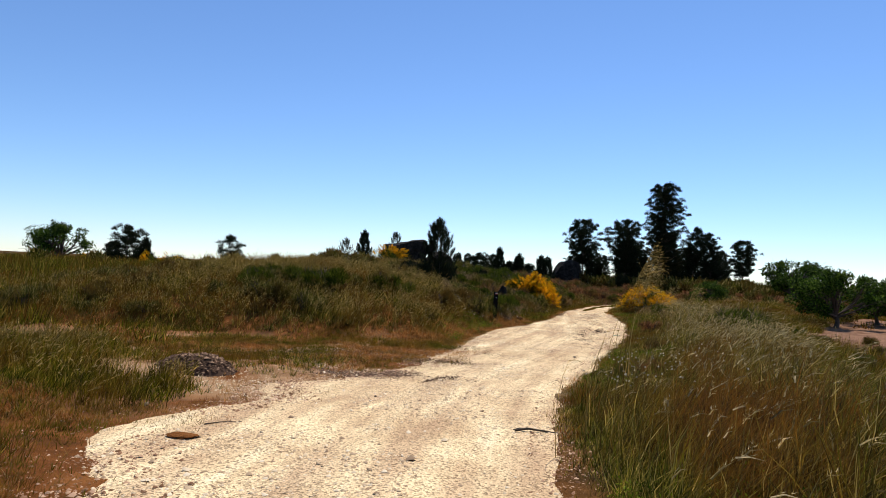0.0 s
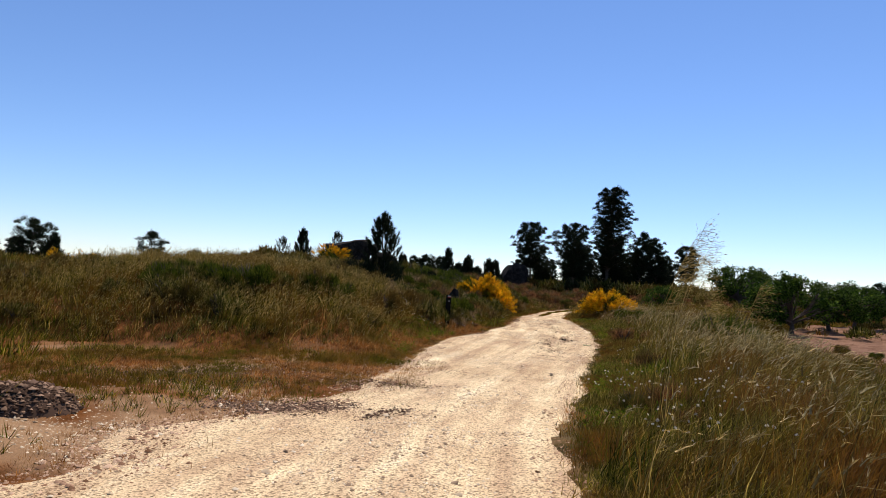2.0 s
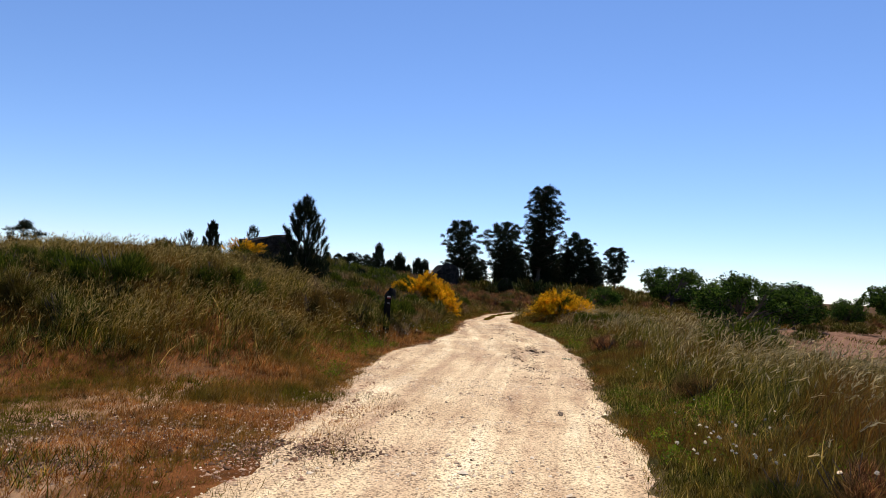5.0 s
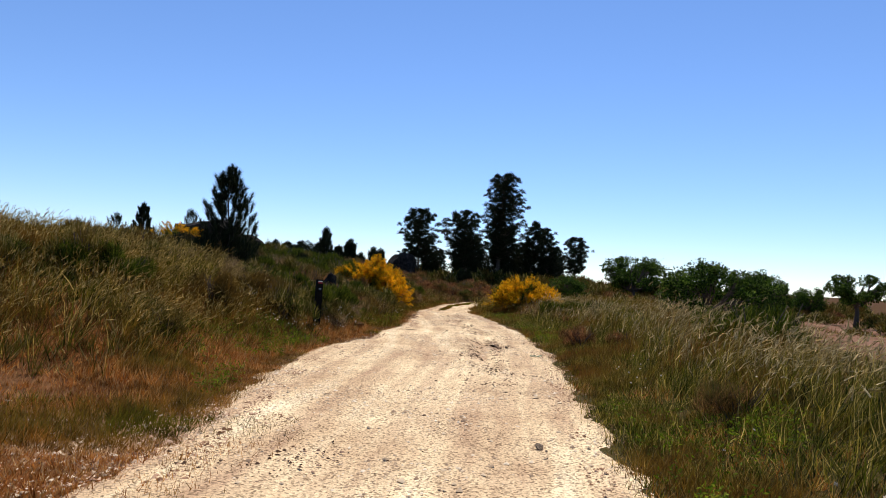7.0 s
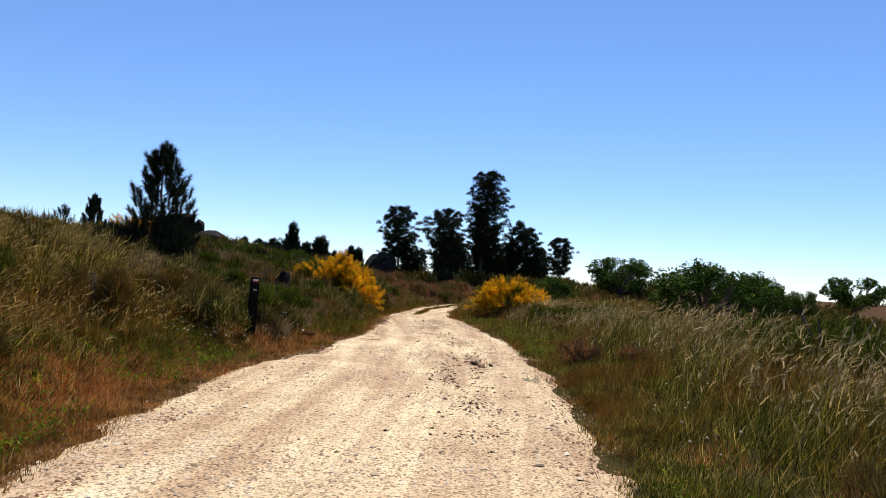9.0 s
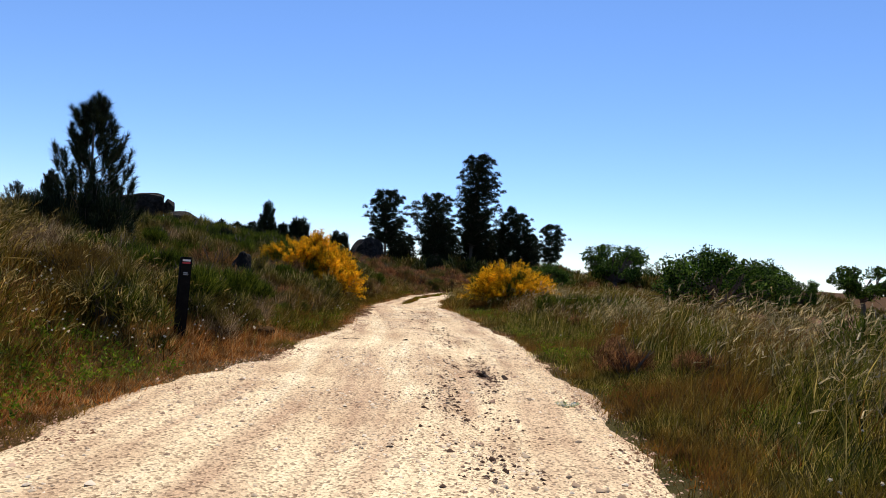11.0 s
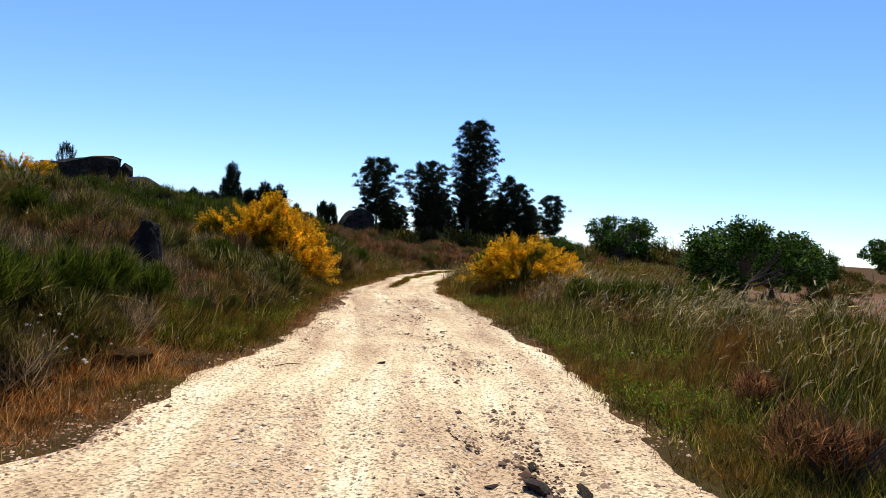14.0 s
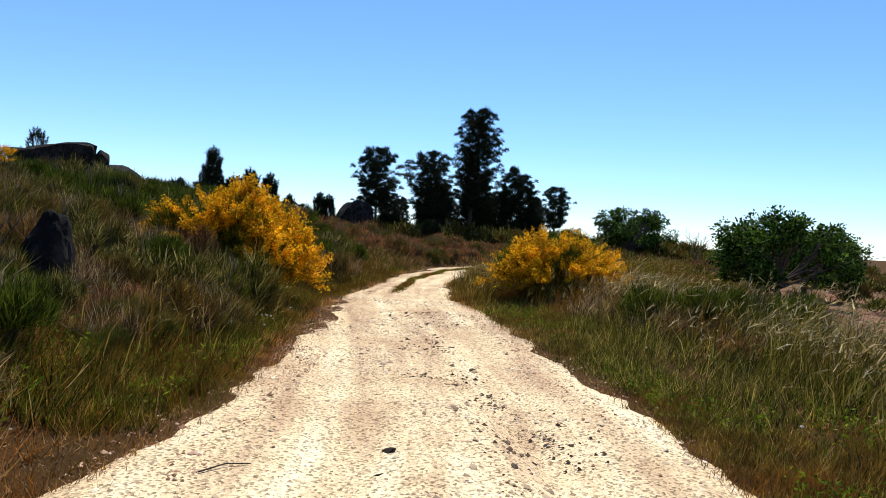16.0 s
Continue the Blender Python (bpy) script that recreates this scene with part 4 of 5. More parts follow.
# ---- rocks ----
def slab_mesh(name, sx, sy, sz, seed, over=0.25, amp=0.45):
    """A flat-topped block that overhangs its foot."""
    bm = bmesh.new()
    bmesh.ops.create_cube(bm, size=1)
    bmesh.ops.subdivide_edges(bm, edges=bm.edges[:], cuts=7, use_grid_fill=True)
    off = Vector((seed, 3.1 * seed, 0))
    for v in bm.verts:
        k = 1 - over * (0.5 - v.co.z)
        c = v.co.copy()
        c = c.lerp(c.normalized() * 0.62, 0.42)
        p = Vector((c.x * sx * k, c.y * sy * k, c.z * sz * (0.8 + 0.45 * c.x)))
        p += Vector((noise.noise(p * 0.9 + off), noise.noise(p * 0.9 - off), 0.6 * noise.noise(p * 0.7 + off * 2))) * amp
        p += Vector((noise.noise(p * 4 + off), noise.noise(p * 4 - off), noise.noise(p * 4 + off * 2))) * amp * 0.14
        v.co = p
    me = bpy.data.meshes.new(name)
    bm.to_mesh(me)
    bm.free()
    me.materials.append(M_GRANITE)
    return me


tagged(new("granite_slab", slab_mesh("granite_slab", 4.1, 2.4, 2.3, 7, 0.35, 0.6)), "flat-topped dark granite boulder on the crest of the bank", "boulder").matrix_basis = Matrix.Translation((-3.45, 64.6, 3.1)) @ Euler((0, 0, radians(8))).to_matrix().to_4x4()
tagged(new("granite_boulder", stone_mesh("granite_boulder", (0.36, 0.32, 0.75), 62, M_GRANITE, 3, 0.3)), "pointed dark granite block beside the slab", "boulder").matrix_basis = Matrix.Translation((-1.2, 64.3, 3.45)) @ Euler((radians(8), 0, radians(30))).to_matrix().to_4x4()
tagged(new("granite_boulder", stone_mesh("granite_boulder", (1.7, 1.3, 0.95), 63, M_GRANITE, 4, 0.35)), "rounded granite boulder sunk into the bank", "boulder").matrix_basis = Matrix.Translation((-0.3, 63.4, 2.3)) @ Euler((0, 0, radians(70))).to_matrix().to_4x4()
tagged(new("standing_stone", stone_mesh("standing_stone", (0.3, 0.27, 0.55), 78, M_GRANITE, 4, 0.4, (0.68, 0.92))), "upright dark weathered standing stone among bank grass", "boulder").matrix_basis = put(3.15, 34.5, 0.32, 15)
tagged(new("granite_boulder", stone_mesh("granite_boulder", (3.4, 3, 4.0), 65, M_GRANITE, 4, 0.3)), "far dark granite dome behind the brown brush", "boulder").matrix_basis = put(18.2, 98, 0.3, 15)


# ---- the waymark post ----
def box_bm(sx, sy, sz, bevel=0.006):
    bm = bmesh.new()
    bmesh.ops.create_cube(bm, size=1)
    for v in bm.verts:
        v.co = Vector((v.co.x * sx, v.co.y * sy, v.co.z * sz))
    if bevel:
        bmesh.ops.bevel(bm, geom=bm.edges[:], offset=bevel, segments=2, affect="EDGES")
    return bm


def part(name, bm, mat, parent, label="", at=(0, 0, 0)):
    me = bpy.data.meshes.new(name)
    bm.to_mesh(me)
    bm.free()
    me.materials.append(mat)
    ob = child(name, me, parent, label)
    ob.location = at
    return ob


def paint(name, c):
    return mineral(name, [(0.3, g3(c, 0.7)), (0.6, c)], 30, 0.2, 0.6)


M_PWHITE, M_PRED, M_PGREY = paint("white_paint", (0.75, 0.73, 0.68)), paint("red_paint", (0.45, 0.02, 0.03)), paint("worn_grey_paint", (0.4, 0.4, 0.4))


def waymark_post():
    ob = root("waymark_post", "dark stained square wooden waymark post with painted bands", "post", m=Matrix.Translation((2.28, 28.2, hz(2.28, 28.2) - 0.02)) @ Euler((0, radians(1), radians(10))).to_matrix().to_4x4())
    bm = box_bm(0.15, 0.15, 1.25, 0.012)
    part("shaft", bm, M_TAR, ob, "", (0, 0, 0.525))
    part("white_band", box_bm(0.105, 0.006, 0.026, 0.002), M_PWHITE, ob, "white painted waymark band", (0, -0.077, 1.105))
    part("red_band", box_bm(0.105, 0.006, 0.024, 0.002), M_PRED, ob, "red painted waymark band", (0, -0.077, 1.07))
    part("plate", box_bm(0.055, 0.004, 0.014, 0.001), M_PGREY, ob, "small worn grey marking", (0.0, -0.077, 0.93))
    part("plate", box_bm(0.07, 0.004, 0.008, 0.001), M_PGREY, ob, "small worn grey marking", (0.005, -0.077, 0.905))


waymark_post()


# ---- grass ----
WIND = np.array([0.9, -0.25, 0.0])      # the wind lays the grass over to this side


def scatter(n, x0, x1, y0, y1, density, rr):
    """Random places in a rectangle, kept by a density 0..1."""
    x, y = rr.uniform(x0, x1, n), rr.uniform(y0, y1, n)
    keep = rr.random(n) < density(x, y)
    return x[keep], y[keep]


def base(x, y):
    return np.stack([x, y, land(x, y) - 0.02], 1)


def grass(label, x, y, height, width, lean, mat, rr, tuft=0.0, heads=0.0, head_len=0.16, name="grass", head_mat=None):
    """Blades at x, y; lean: share of their height by which the wind bends them; heads: share that carry a seed head."""
    if tuft:
        k = rr.integers(0, max(1, len(x) // 12), len(x))
        x, y = x[k] + rr.normal(size=len(x)) * tuft, y[k] + rr.normal(size=len(x)) * tuft
        height = (height[k] if np.ndim(height) else height) * rr.uniform(0.65, 1.25, len(x))[k]
    n = len(x)
    P = base(x, y)
    h = height * rr.uniform(0.45, 1.1, n)
    lean = np.broadcast_to(lean, n)[:, None]
    D = unit(np.stack([rr.normal(size=n) * 0.26, rr.normal(size=n) * 0.26, np.ones(n)], 1) + WIND * lean * 0.3)
    gust = (0.5 + vnoise(x, y, 2.5, 9))[:, None] * rr.uniform(0.05, 1.5, n)[:, None] ** 1.3
    B = (WIND * lean * gust + rr.normal(size=(n, 3)) * [0.16, 0.16, 0]) * h[:, None]
    B[:, 2] -= np.abs(B[:, 0]) * 0.25
    ob = tagged(new(name, raw(name, *blades(P, D, h, width * rr.uniform(0.7, 1.3, n), B, rr), mat)), label, "grass", kind="stuff")
    if heads:
        k = np.where((rr.random(n) < (heads(x, y) if callable(heads) else heads)) & (h > np.quantile(h, 0.25)))[0]
        tip = P[k] + D[k] * h[k][:, None] * 0.96 + B[k]
        d = unit(D[k] * 0.8 + B[k] / h[k][:, None] * 1.1 + rr.normal(size=(len(k), 3)) * 0.22)
        L = head_len * rr.uniform(0.6, 1.3, len(k))
        droop = (WIND * 0.45 - np.array([0, 0, 0.32])) * (L * rr.uniform(0.3, 1.4, len(k)))[:, None]
        parts = [blades(tip - d * 0.02, d, L, 0.007 + 0.05 * L, droop, rr) for _ in range(2)]
        q = np.repeat(np.arange(len(k)), 8)
        s = rr.uniform(0.05, 0.85, len(q))[:, None]
        sp = tip[q] + d[q] * L[q][:, None] * s + droop[q] * s * s
        parts.append(needles(sp, unit(d[q] + rr.normal(size=(len(q), 3)) * 0.35), 0.035, 0.006, rr))
        child("seed_fluff", raw("seed_fluff", *join(parts), head_mat or M_HEADS), ob, "pale drooping feathery seed heads")
    return ob


gr = np.random.default_rng(17)


def dright(x, y):
    return x - right_edge(y)


def dleft(x, y):
    return left_edge(y) - x


def along(n, side, d0, d1, y0, y1, density, rr, near=1.0):
    """Random places beside the track, d metres out from its edge, thinner with distance along it by near."""
    y = y0 + (y1 - y0) * rr.random(n) ** near
    d = rr.uniform(d0, d1, n)
    x = right_edge(y) + d if side > 0 else left_edge(y) - d
    keep = rr.random(n) < density(x, y, d)
    return x[keep], y[keep]


def short_grass(label, x, y, height, width, mat, rr, tuft=0.03, spread=0.5, clump=9):
    k = rr.integers(0, max(1, len(x) // clump), len(x))
    x, y = x[k] + rr.normal(size=len(x)) * tuft, y[k] + rr.normal(size=len(x)) * tuft
    n = len(x)
    h = (height[k] if np.ndim(height) else height) * rr.uniform(0.4, 1.2, n)
    D = unit(np.stack([rr.normal(size=n) * spread + 0.15, rr.normal(size=n) * spread, np.ones(n)], 1))
    return tagged(new("grass", raw("grass", *needles(base(x, y), D, h, width * rr.uniform(0.7, 1.4, n), rr), mat)), label, "grass", kind="stuff")


# tall wind-bent grass of the verge
x, y = along(190000, 1, 0.0, 6.5, 0.8, 47, lambda x, y, d: (step(0.0, 0.5, d) * step(13, 9, y) + step(0.7, 2.3, d) * step(9, 13, y)) * step(5.8, 3.2, d) * (0.35 + 0.65 * (vnoise(x, y, 1.3, 21) > 0.35)), gr, 1.25)
dd = dright(x, y)
hh = (0.33 + 0.33 * step(13, 8, y) + (0.42 - 0.25 * step(13, 8, y)) * step(0.3, 2.2, dd)) * (0.7 + 0.6 * vnoise(x, y, 2.2, 22)) + 0.3 * step(20, 22.5, y) * step(30, 27, y) * step(0.8, 2, dd)
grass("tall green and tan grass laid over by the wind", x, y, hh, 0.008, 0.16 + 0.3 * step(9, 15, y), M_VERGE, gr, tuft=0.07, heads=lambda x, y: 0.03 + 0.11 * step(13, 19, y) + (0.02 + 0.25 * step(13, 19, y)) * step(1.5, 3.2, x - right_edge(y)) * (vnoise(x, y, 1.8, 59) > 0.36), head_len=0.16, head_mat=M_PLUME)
x, y = along(6000, 1, 0.05, 1.9, 39.5, 49, lambda x, y, d: step(0.05, 0.4, d) * ((x - 12.2) ** 2 + (y - 39.9) ** 2 > 1.2), gr)
grass("tall olive grass beside the yellow broom", x, y, 0.75, 0.010, 0.2, M_VERGE, gr, tuft=0.08, heads=0.12)
# lower, leafier growth at its foot
x, y = along(150000, 1, -0.15, 3.2, 0.8, 47, lambda x, y, d: step(-0.15, 0.25, d) * step(3.2, 1.6, d), gr, 1.25)
short_grass("short leafy green grass along the track", x, y, 0.12 + 0.28 * vnoise(x, y, 1.0, 23) * step(-0.1, 0.8, dright(x, y)), 0.010, M_VERGE, gr)
x, y = along(90000, 1, -0.35, 2.2, 0.8, 47, lambda x, y, d: step(-0.35, 0.1, d) * step(2.2, 0.5, d) * (vnoise(x, y, 1.0, 24) > 0.62), gr, 1.2)
short_grass("short dry reddish grass along the track", x, y, 0.17, 0.008, M_DRY, gr)
x, y = along(90000, 1, -0.3, 0.7, 0.8, 47, lambda x, y, d: step(-0.3, 0.1, d) * (0.3 + 0.7 * (vnoise(x, y, 0.7, 35) > 0.45)), gr, 1.2)
short_grass("low grass fringe of the verge", x, y, 0.07 + 0.1 * vnoise(x, y, 0.6, 36), 0.010, M_VERGE, gr, 0.04, clump=2)
x, y = along(60000, 1, 0.0, 0.9, 0.8, 47, lambda x, y, d: step(0.0, 0.3, d), gr, 1.2)
short_grass("green grass fringe of the verge", x, y, 0.10 + 0.16 * vnoise(x, y, 0.6, 37), 0.010, M_VERGE, gr, 0.04, clump=2)
# slope beyond the bend
x, y = along(90000, -1, 0.2, 18, 44, 72, lambda x, y, d: step(0.2, 1, d) * (0.4 + 0.6 * (vnoise(x, y, 1.5, 38) > 0.4)), gr)
grass("reddish dry brush grass beyond the bend", x, y, 0.3 + 0.3 * vnoise(x, y, 2.5, 39), 0.018, 0.2, M_BRACKEN, gr, tuft=0.1)
x, y = along(40000, 1, 0.2, 14, 44, 72, lambda x, y, d: step(0.2, 1, d), gr)
grass("tall rough grass inside the bend", x, y, 0.7, 0.018, 0.3, M_GRASS, gr, tuft=0.1, heads=0.15)
# field behind the verge
x, y = along(60000, 1, 5, 13, 1, 60, lambda x, y, d: step(5, 7, d) * step(13, 7, d), gr)
short_grass("rough grass of the field", x, y, 0.55, 0.018, M_GRASS, gr, 0.2, 0.35)
# bank
x, y = along(250000, -1, 0.1, 20, 20.0, 52, lambda x, y, d: np.where(y < 31, step(1.0, 2.0, d), step(0.2, 1.0, d)) * step(20, 21.6, y + 0.1 * x) * step(22, 10, d) * (1 - 0.85 * step(28, 31, y) * step(-3, 1, x)) * (0.4 + 0.6 * (vnoise(x, y, 1.4, 25) > 0.4)), gr)
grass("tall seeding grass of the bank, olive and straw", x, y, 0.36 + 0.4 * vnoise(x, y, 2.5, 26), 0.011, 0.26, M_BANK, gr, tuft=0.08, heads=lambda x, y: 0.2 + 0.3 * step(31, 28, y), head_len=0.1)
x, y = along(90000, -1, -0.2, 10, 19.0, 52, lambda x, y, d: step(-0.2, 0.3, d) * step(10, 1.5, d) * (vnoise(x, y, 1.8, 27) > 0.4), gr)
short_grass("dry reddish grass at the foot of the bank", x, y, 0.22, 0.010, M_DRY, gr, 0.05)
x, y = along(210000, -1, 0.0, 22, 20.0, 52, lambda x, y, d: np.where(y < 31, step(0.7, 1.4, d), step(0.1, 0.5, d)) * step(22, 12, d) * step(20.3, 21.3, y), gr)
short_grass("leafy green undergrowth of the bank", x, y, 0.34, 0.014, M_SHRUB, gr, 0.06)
x, y = along(110000, -1, -0.3, 1.9, 18.0, 50, lambda x, y, d: step(-0.3, 0.15, d) * (0.35 + 0.65 * (vnoise(x, y, 0.9, 33) > 0.4)), gr)
short_grass("dry reddish grass fringe of the track", x, y, 0.10 + 0.12 * step(0, 0.8, dleft(x, y)), 0.009, M_DRY, gr, 0.04, clump=2)
x, y = along(55000, -1, 0.0, 1.8, 31, 50, lambda x, y, d: step(0.0, 0.5, d), gr)
short_grass("green grass fringe of the bank", x, y, 0.14 + 0.22 * vnoise(x, y, 0.8, 34), 0.010, M_GRASS, gr, 0.04, clump=2)
x, y = along(60000, -1, -0.2, 2.3, 15.0, 29, lambda x, y, d: step(-0.2, 0.2, d) * step(2.3, 1.2, d), gr)
short_grass("matted dry orange litter at the foot of the bank", x, y, 0.09, 0.010, M_DRY, gr, 0.05, 0.9, clump=3)
x, y = along(90000, -1, -0.3, 1.6, 19, 48, lambda x, y, d: step(-0.3, 0.0, d) * step(1.6, 0.5, d) * (0.25 + 0.75 * (vnoise(x, y, 0.8, 66) > 0.4)), gr)
short_grass("pale straw litter along the foot of the bank", x, y, 0.07, 0.011, M_STRAW, gr, 0.05, 1.2, clump=3)
x, y = along(40000, 1, -0.3, 0.7, 2, 46, lambda x, y, d: step(-0.3, 0.0, d) * step(0.7, 0.1, d) * (vnoise(x, y, 0.8, 67) > 0.45), gr, 1.2)
short_grass("pale straw litter along the verge", x, y, 0.06, 0.010, M_STRAW, gr, 0.05, 1.2, clump=3)
# flat by the track
x, y = along(420000, -1, -0.4, 11, 2.5, 22.5, lambda x, y, d: step(-0.4, 0.8, d) * np.clip(2.8 * vnoise(x, y, 2.0, 28) - 0.75 - 0.45 * step(7.5, 9, y) * step(18.5, 16.5, y) * step(5, 2.5, d) - 0.5 * step(1.6, 0.4, d) * step(10.5, 11.5, y) * step(15, 13, y), 0.02, 1), gr)
short_grass("short dry reddish brown grass on the flat", x, y, 0.11, 0.010, M_DRY, gr)
x, y = along(130000, -1, 0.2, 11, 2.5, 22.5, lambda x, y, d: step(0.3, 1.5, d) * (vnoise(x, y, 2.6, 29) > 0.52), gr)
short_grass("green grass patches on the flat", x, y, 0.2, 0.009, M_GRASS, gr)
x, y = along(45000, -1, -0.15, 4.5, 1.5, 8.4, lambda x, y, d: step(-0.15, 0.5, d) * (0.3 + 0.7 * (vnoise(x, y, 0.9, 47) > 0.4)), gr)
short_grass("dry reddish grass in the corner of the flat", x, y, 0.13, 0.008, M_DRY, gr, 0.04, clump=4)
x, y = along(26000, -1, 0.4, 4.5, 1.5, 6.2, lambda x, y, d: step(0.4, 1.0, d) * (vnoise(x, y, 1.2, 48) > 0.45), gr)
short_grass("green tufts in the corner of the flat", x, y, 0.26, 0.009, M_GRASS, gr, 0.05)
# tall patch beside the gravel heap
x, y = along(130000, -1, 0.1, 15, 7.2, 16.5, lambda x, y, d: step(0.2, 0.7, d + 0.6 * (vnoise(x, y, 0.8, 30) - 0.5)) * step(7.6, 8.6, y + 0.15 * (x + 3)) * np.where(y < 10.1, step(-3.3, -3.9, x), step(-4.5, -5.3, x + 0.5 * (y - 10.1) + 1.6 * (vnoise(x, y, 2.2, 57) - 0.5))) * step(17, 13, y + 3 * (vnoise(x, y, 3, 58) - 0.5)) * step(0.6, 0.9, np.hypot(x + 4.15, y - 11.6)), gr)
grass("tall green and straw grass beside the flat", x, y, np.where(y < 9.6, 0.3, 0.5), 0.009, 0.2, M_GRASS, gr, tuft=0.07, heads=0.1, head_len=0.12)
# grass strip between the wheel tracks, added for the dark rut line in the bend
y = gr.uniform(41, 54, 9000)
x, z = road_surface(y, np.clip(0.43 + gr.normal(size=9000) * 0.025, 0, 1))
k = gr.random(9000) < step(41, 43, y)
P = np.stack([x, y, z - 0.01], 1)[k]
D = unit(np.stack([gr.normal(size=len(P)) * 0.5, gr.normal(size=len(P)) * 0.5, np.ones(len(P))], 1))
tagged(new("grass", raw("grass", *needles(P, D, gr.uniform(0.04, 0.12, len(P)), 0.012, gr), M_GRASS)), "low dark grass strip between the wheel tracks, added for the dark rut line", "grass", kind="stuff")
# far slopes
x, y = scatter(110000, -70, 12, 50, 120, lambda x, y: (dleft(x, np.minimum(y, 60)) > 0.5) * 0.9, gr)
short_grass("far rough grass over the bank", x, y, np.where((x > -9) & (y < 75), 0.26, 0.5), 0.032, M_GRASS, gr, 0.25)
x, y = scatter(60000, -45, -12, 8, 50, lambda x, y: 0.9 + 0 * x, gr)
short_grass("rough grass on the far side of the flat", x, y, 0.7, 0.03, M_GRASS, gr, 0.2, 0.3)
x, y = scatter(60000, 18, 110, 46, 140, lambda x, y: (dright(x, np.minimum(y, 60)) > 3) * 0.5 * (vnoise(x, y, 9, 31) > 0.4), gr)
short_grass("far sparse grass of the field", x, y, 0.4, 0.07, M_GRASS, gr, 0.3)
# rough grass all round
x, y = scatter(230000, -22, 32, -14, 52, lambda x, y: np.where(x > 0, step(4.5, 7, dright(x, y)) * step(19, 12, x + 3 * (vnoise(x, y, 4, 63) - 0.5)), step(6, 9, dleft(x, y))) * (0.4 + 0.6 * (vnoise(x, y, 2.4, 49) > 0.42)), gr)
short_grass("rough grass round about", x, y, 0.42, 0.026, M_GRASS, gr, 0.12, 0.4)
x, y = scatter(50000, -14, 14, -14, 3, lambda x, y: step(0.1, 0.8, np.maximum(dright(x, y), dleft(x, y))), gr)
short_grass("rough grass where the track begins", x, y, 0.4, 0.012, M_GRASS, gr, 0.1, 0.4)


# ---- stones, sticks, flowers and litter ----
sr = np.random.default_rng(23)
STONES = [stone_mesh("stone", (1, 0.7, 0.34), 80 + k, M_STONE, 2, 0.35, (0.3, 0.75), 14) for k in range(6)]


DARK_STONES = [stone_mesh("stone", (1, 0.75, 0.4), 95 + k, M_DARKSTONE, 2, 0.35, (0.3, 0.75), 14) for k in range(3)]


def stone(x, y, size, label="grey angular stone lying on the gravel track", on_road=True, group="loose stones of the track", kinds=STONES):
    z = road_z(x, y) if on_road else hz(x, y)
    ob = tagged(new("stone", kinds[sr.integers(len(kinds))]), label, "stone", group)
    ob.matrix_basis = Matrix.Translation((x, y, z + 0.1 * size)) @ Euler((sr.normal() * 0.15, sr.normal() * 0.15, sr.uniform(0, 6.3))).to_matrix().to_4x4() @ Matrix.Scale(size, 4)


# the larger ones, along the washed-out line of the track
for x, y, s in ((0.35, 4.9, 0.035), (3.55, 17.6, 0.085), (4.6, 20.2, 0.08), (4.75, 20.6, 0.05), (5.3, 22.4, 0.05), (5.8, 23.2, 0.05), (5.4, 31.2, 0.02), (3.9, 29.6, 0.02)):
    stone(x, y, s)
for x, y, s in ((6.2, 26.5, 0.17), (6.48, 26.42, 0.12), (6.0, 26.7, 0.09), (6.35, 26.9, 0.08), (6.1, 30.4, 0.09), (5.95, 30.0, 0.07)):
    stone(x, y, s, "dark flat stone bedded in the gravel track", kinds=DARK_STONES)
for y, m, s in ((24.1, 1.15, 0.05), (25.0, 0.9, 0.07), (27.6, 1.3, 0.06), (29.0, 1.4, 0.05), (30.5, 1.5, 0.05), (30.9, 1.45, 0.04), (31.5, 1.4, 0.04), (32.9, 1.35, 0.09), (34.2, 1.4, 0.05), (36.0, 1.5, 0.05)):
    stone(float(right_edge(y)) - m, y, s)
for k in range(70):
    y = sr.uniform(21.5, 37)
    stone(float(right_edge(y)) - 1.55 - 0.25 * math.sin(y * 0.8) + sr.normal() * 0.22, y, sr.uniform(0.012, 0.045))
for x, y, s in ((-3.67, 8.58, 0.09), (-4.0, 7.3, 0.05), (-4.1, 7.9, 0.04), (-1.9, 16.6, 0.08)):
    stone(x, y, s, "pale stone in the dry grass beside the track", False, "stones of the flat")


def pebbles(label, x, y, z, size, mat):
    """Angular gravel: five-sided double pyramids."""
    n = len(x)
    a = sr.uniform(0, 6.283, n)[:, None] + np.arange(5) * 1.2566 + sr.normal(size=(n, 5)) * 0.2
    q = size[:, None] * sr.uniform(0.6, 1.1, (n, 5))
    ring = np.stack([x[:, None] + np.cos(a) * q, y[:, None] + np.sin(a) * q, (z[:, None] + size[:, None] * sr.uniform(0.0, 0.35, (n, 5)))], -1)
    top = np.stack([x + sr.normal(size=n) * size * 0.3, y + sr.normal(size=n) * size * 0.3, z + size * 0.75], -1)[:, None]
    V = np.concatenate([ring, top], 1).reshape(-1, 3)
    k = np.arange(n)[:, None] * 6
    F = np.concatenate([k + [i, (i + 1) % 5, 5] for i in range(5)], 1).reshape(-1, 3)
    return tagged(new("gravel", raw("gravel", V, F, mat)), label, "gravel", kind="stuff")


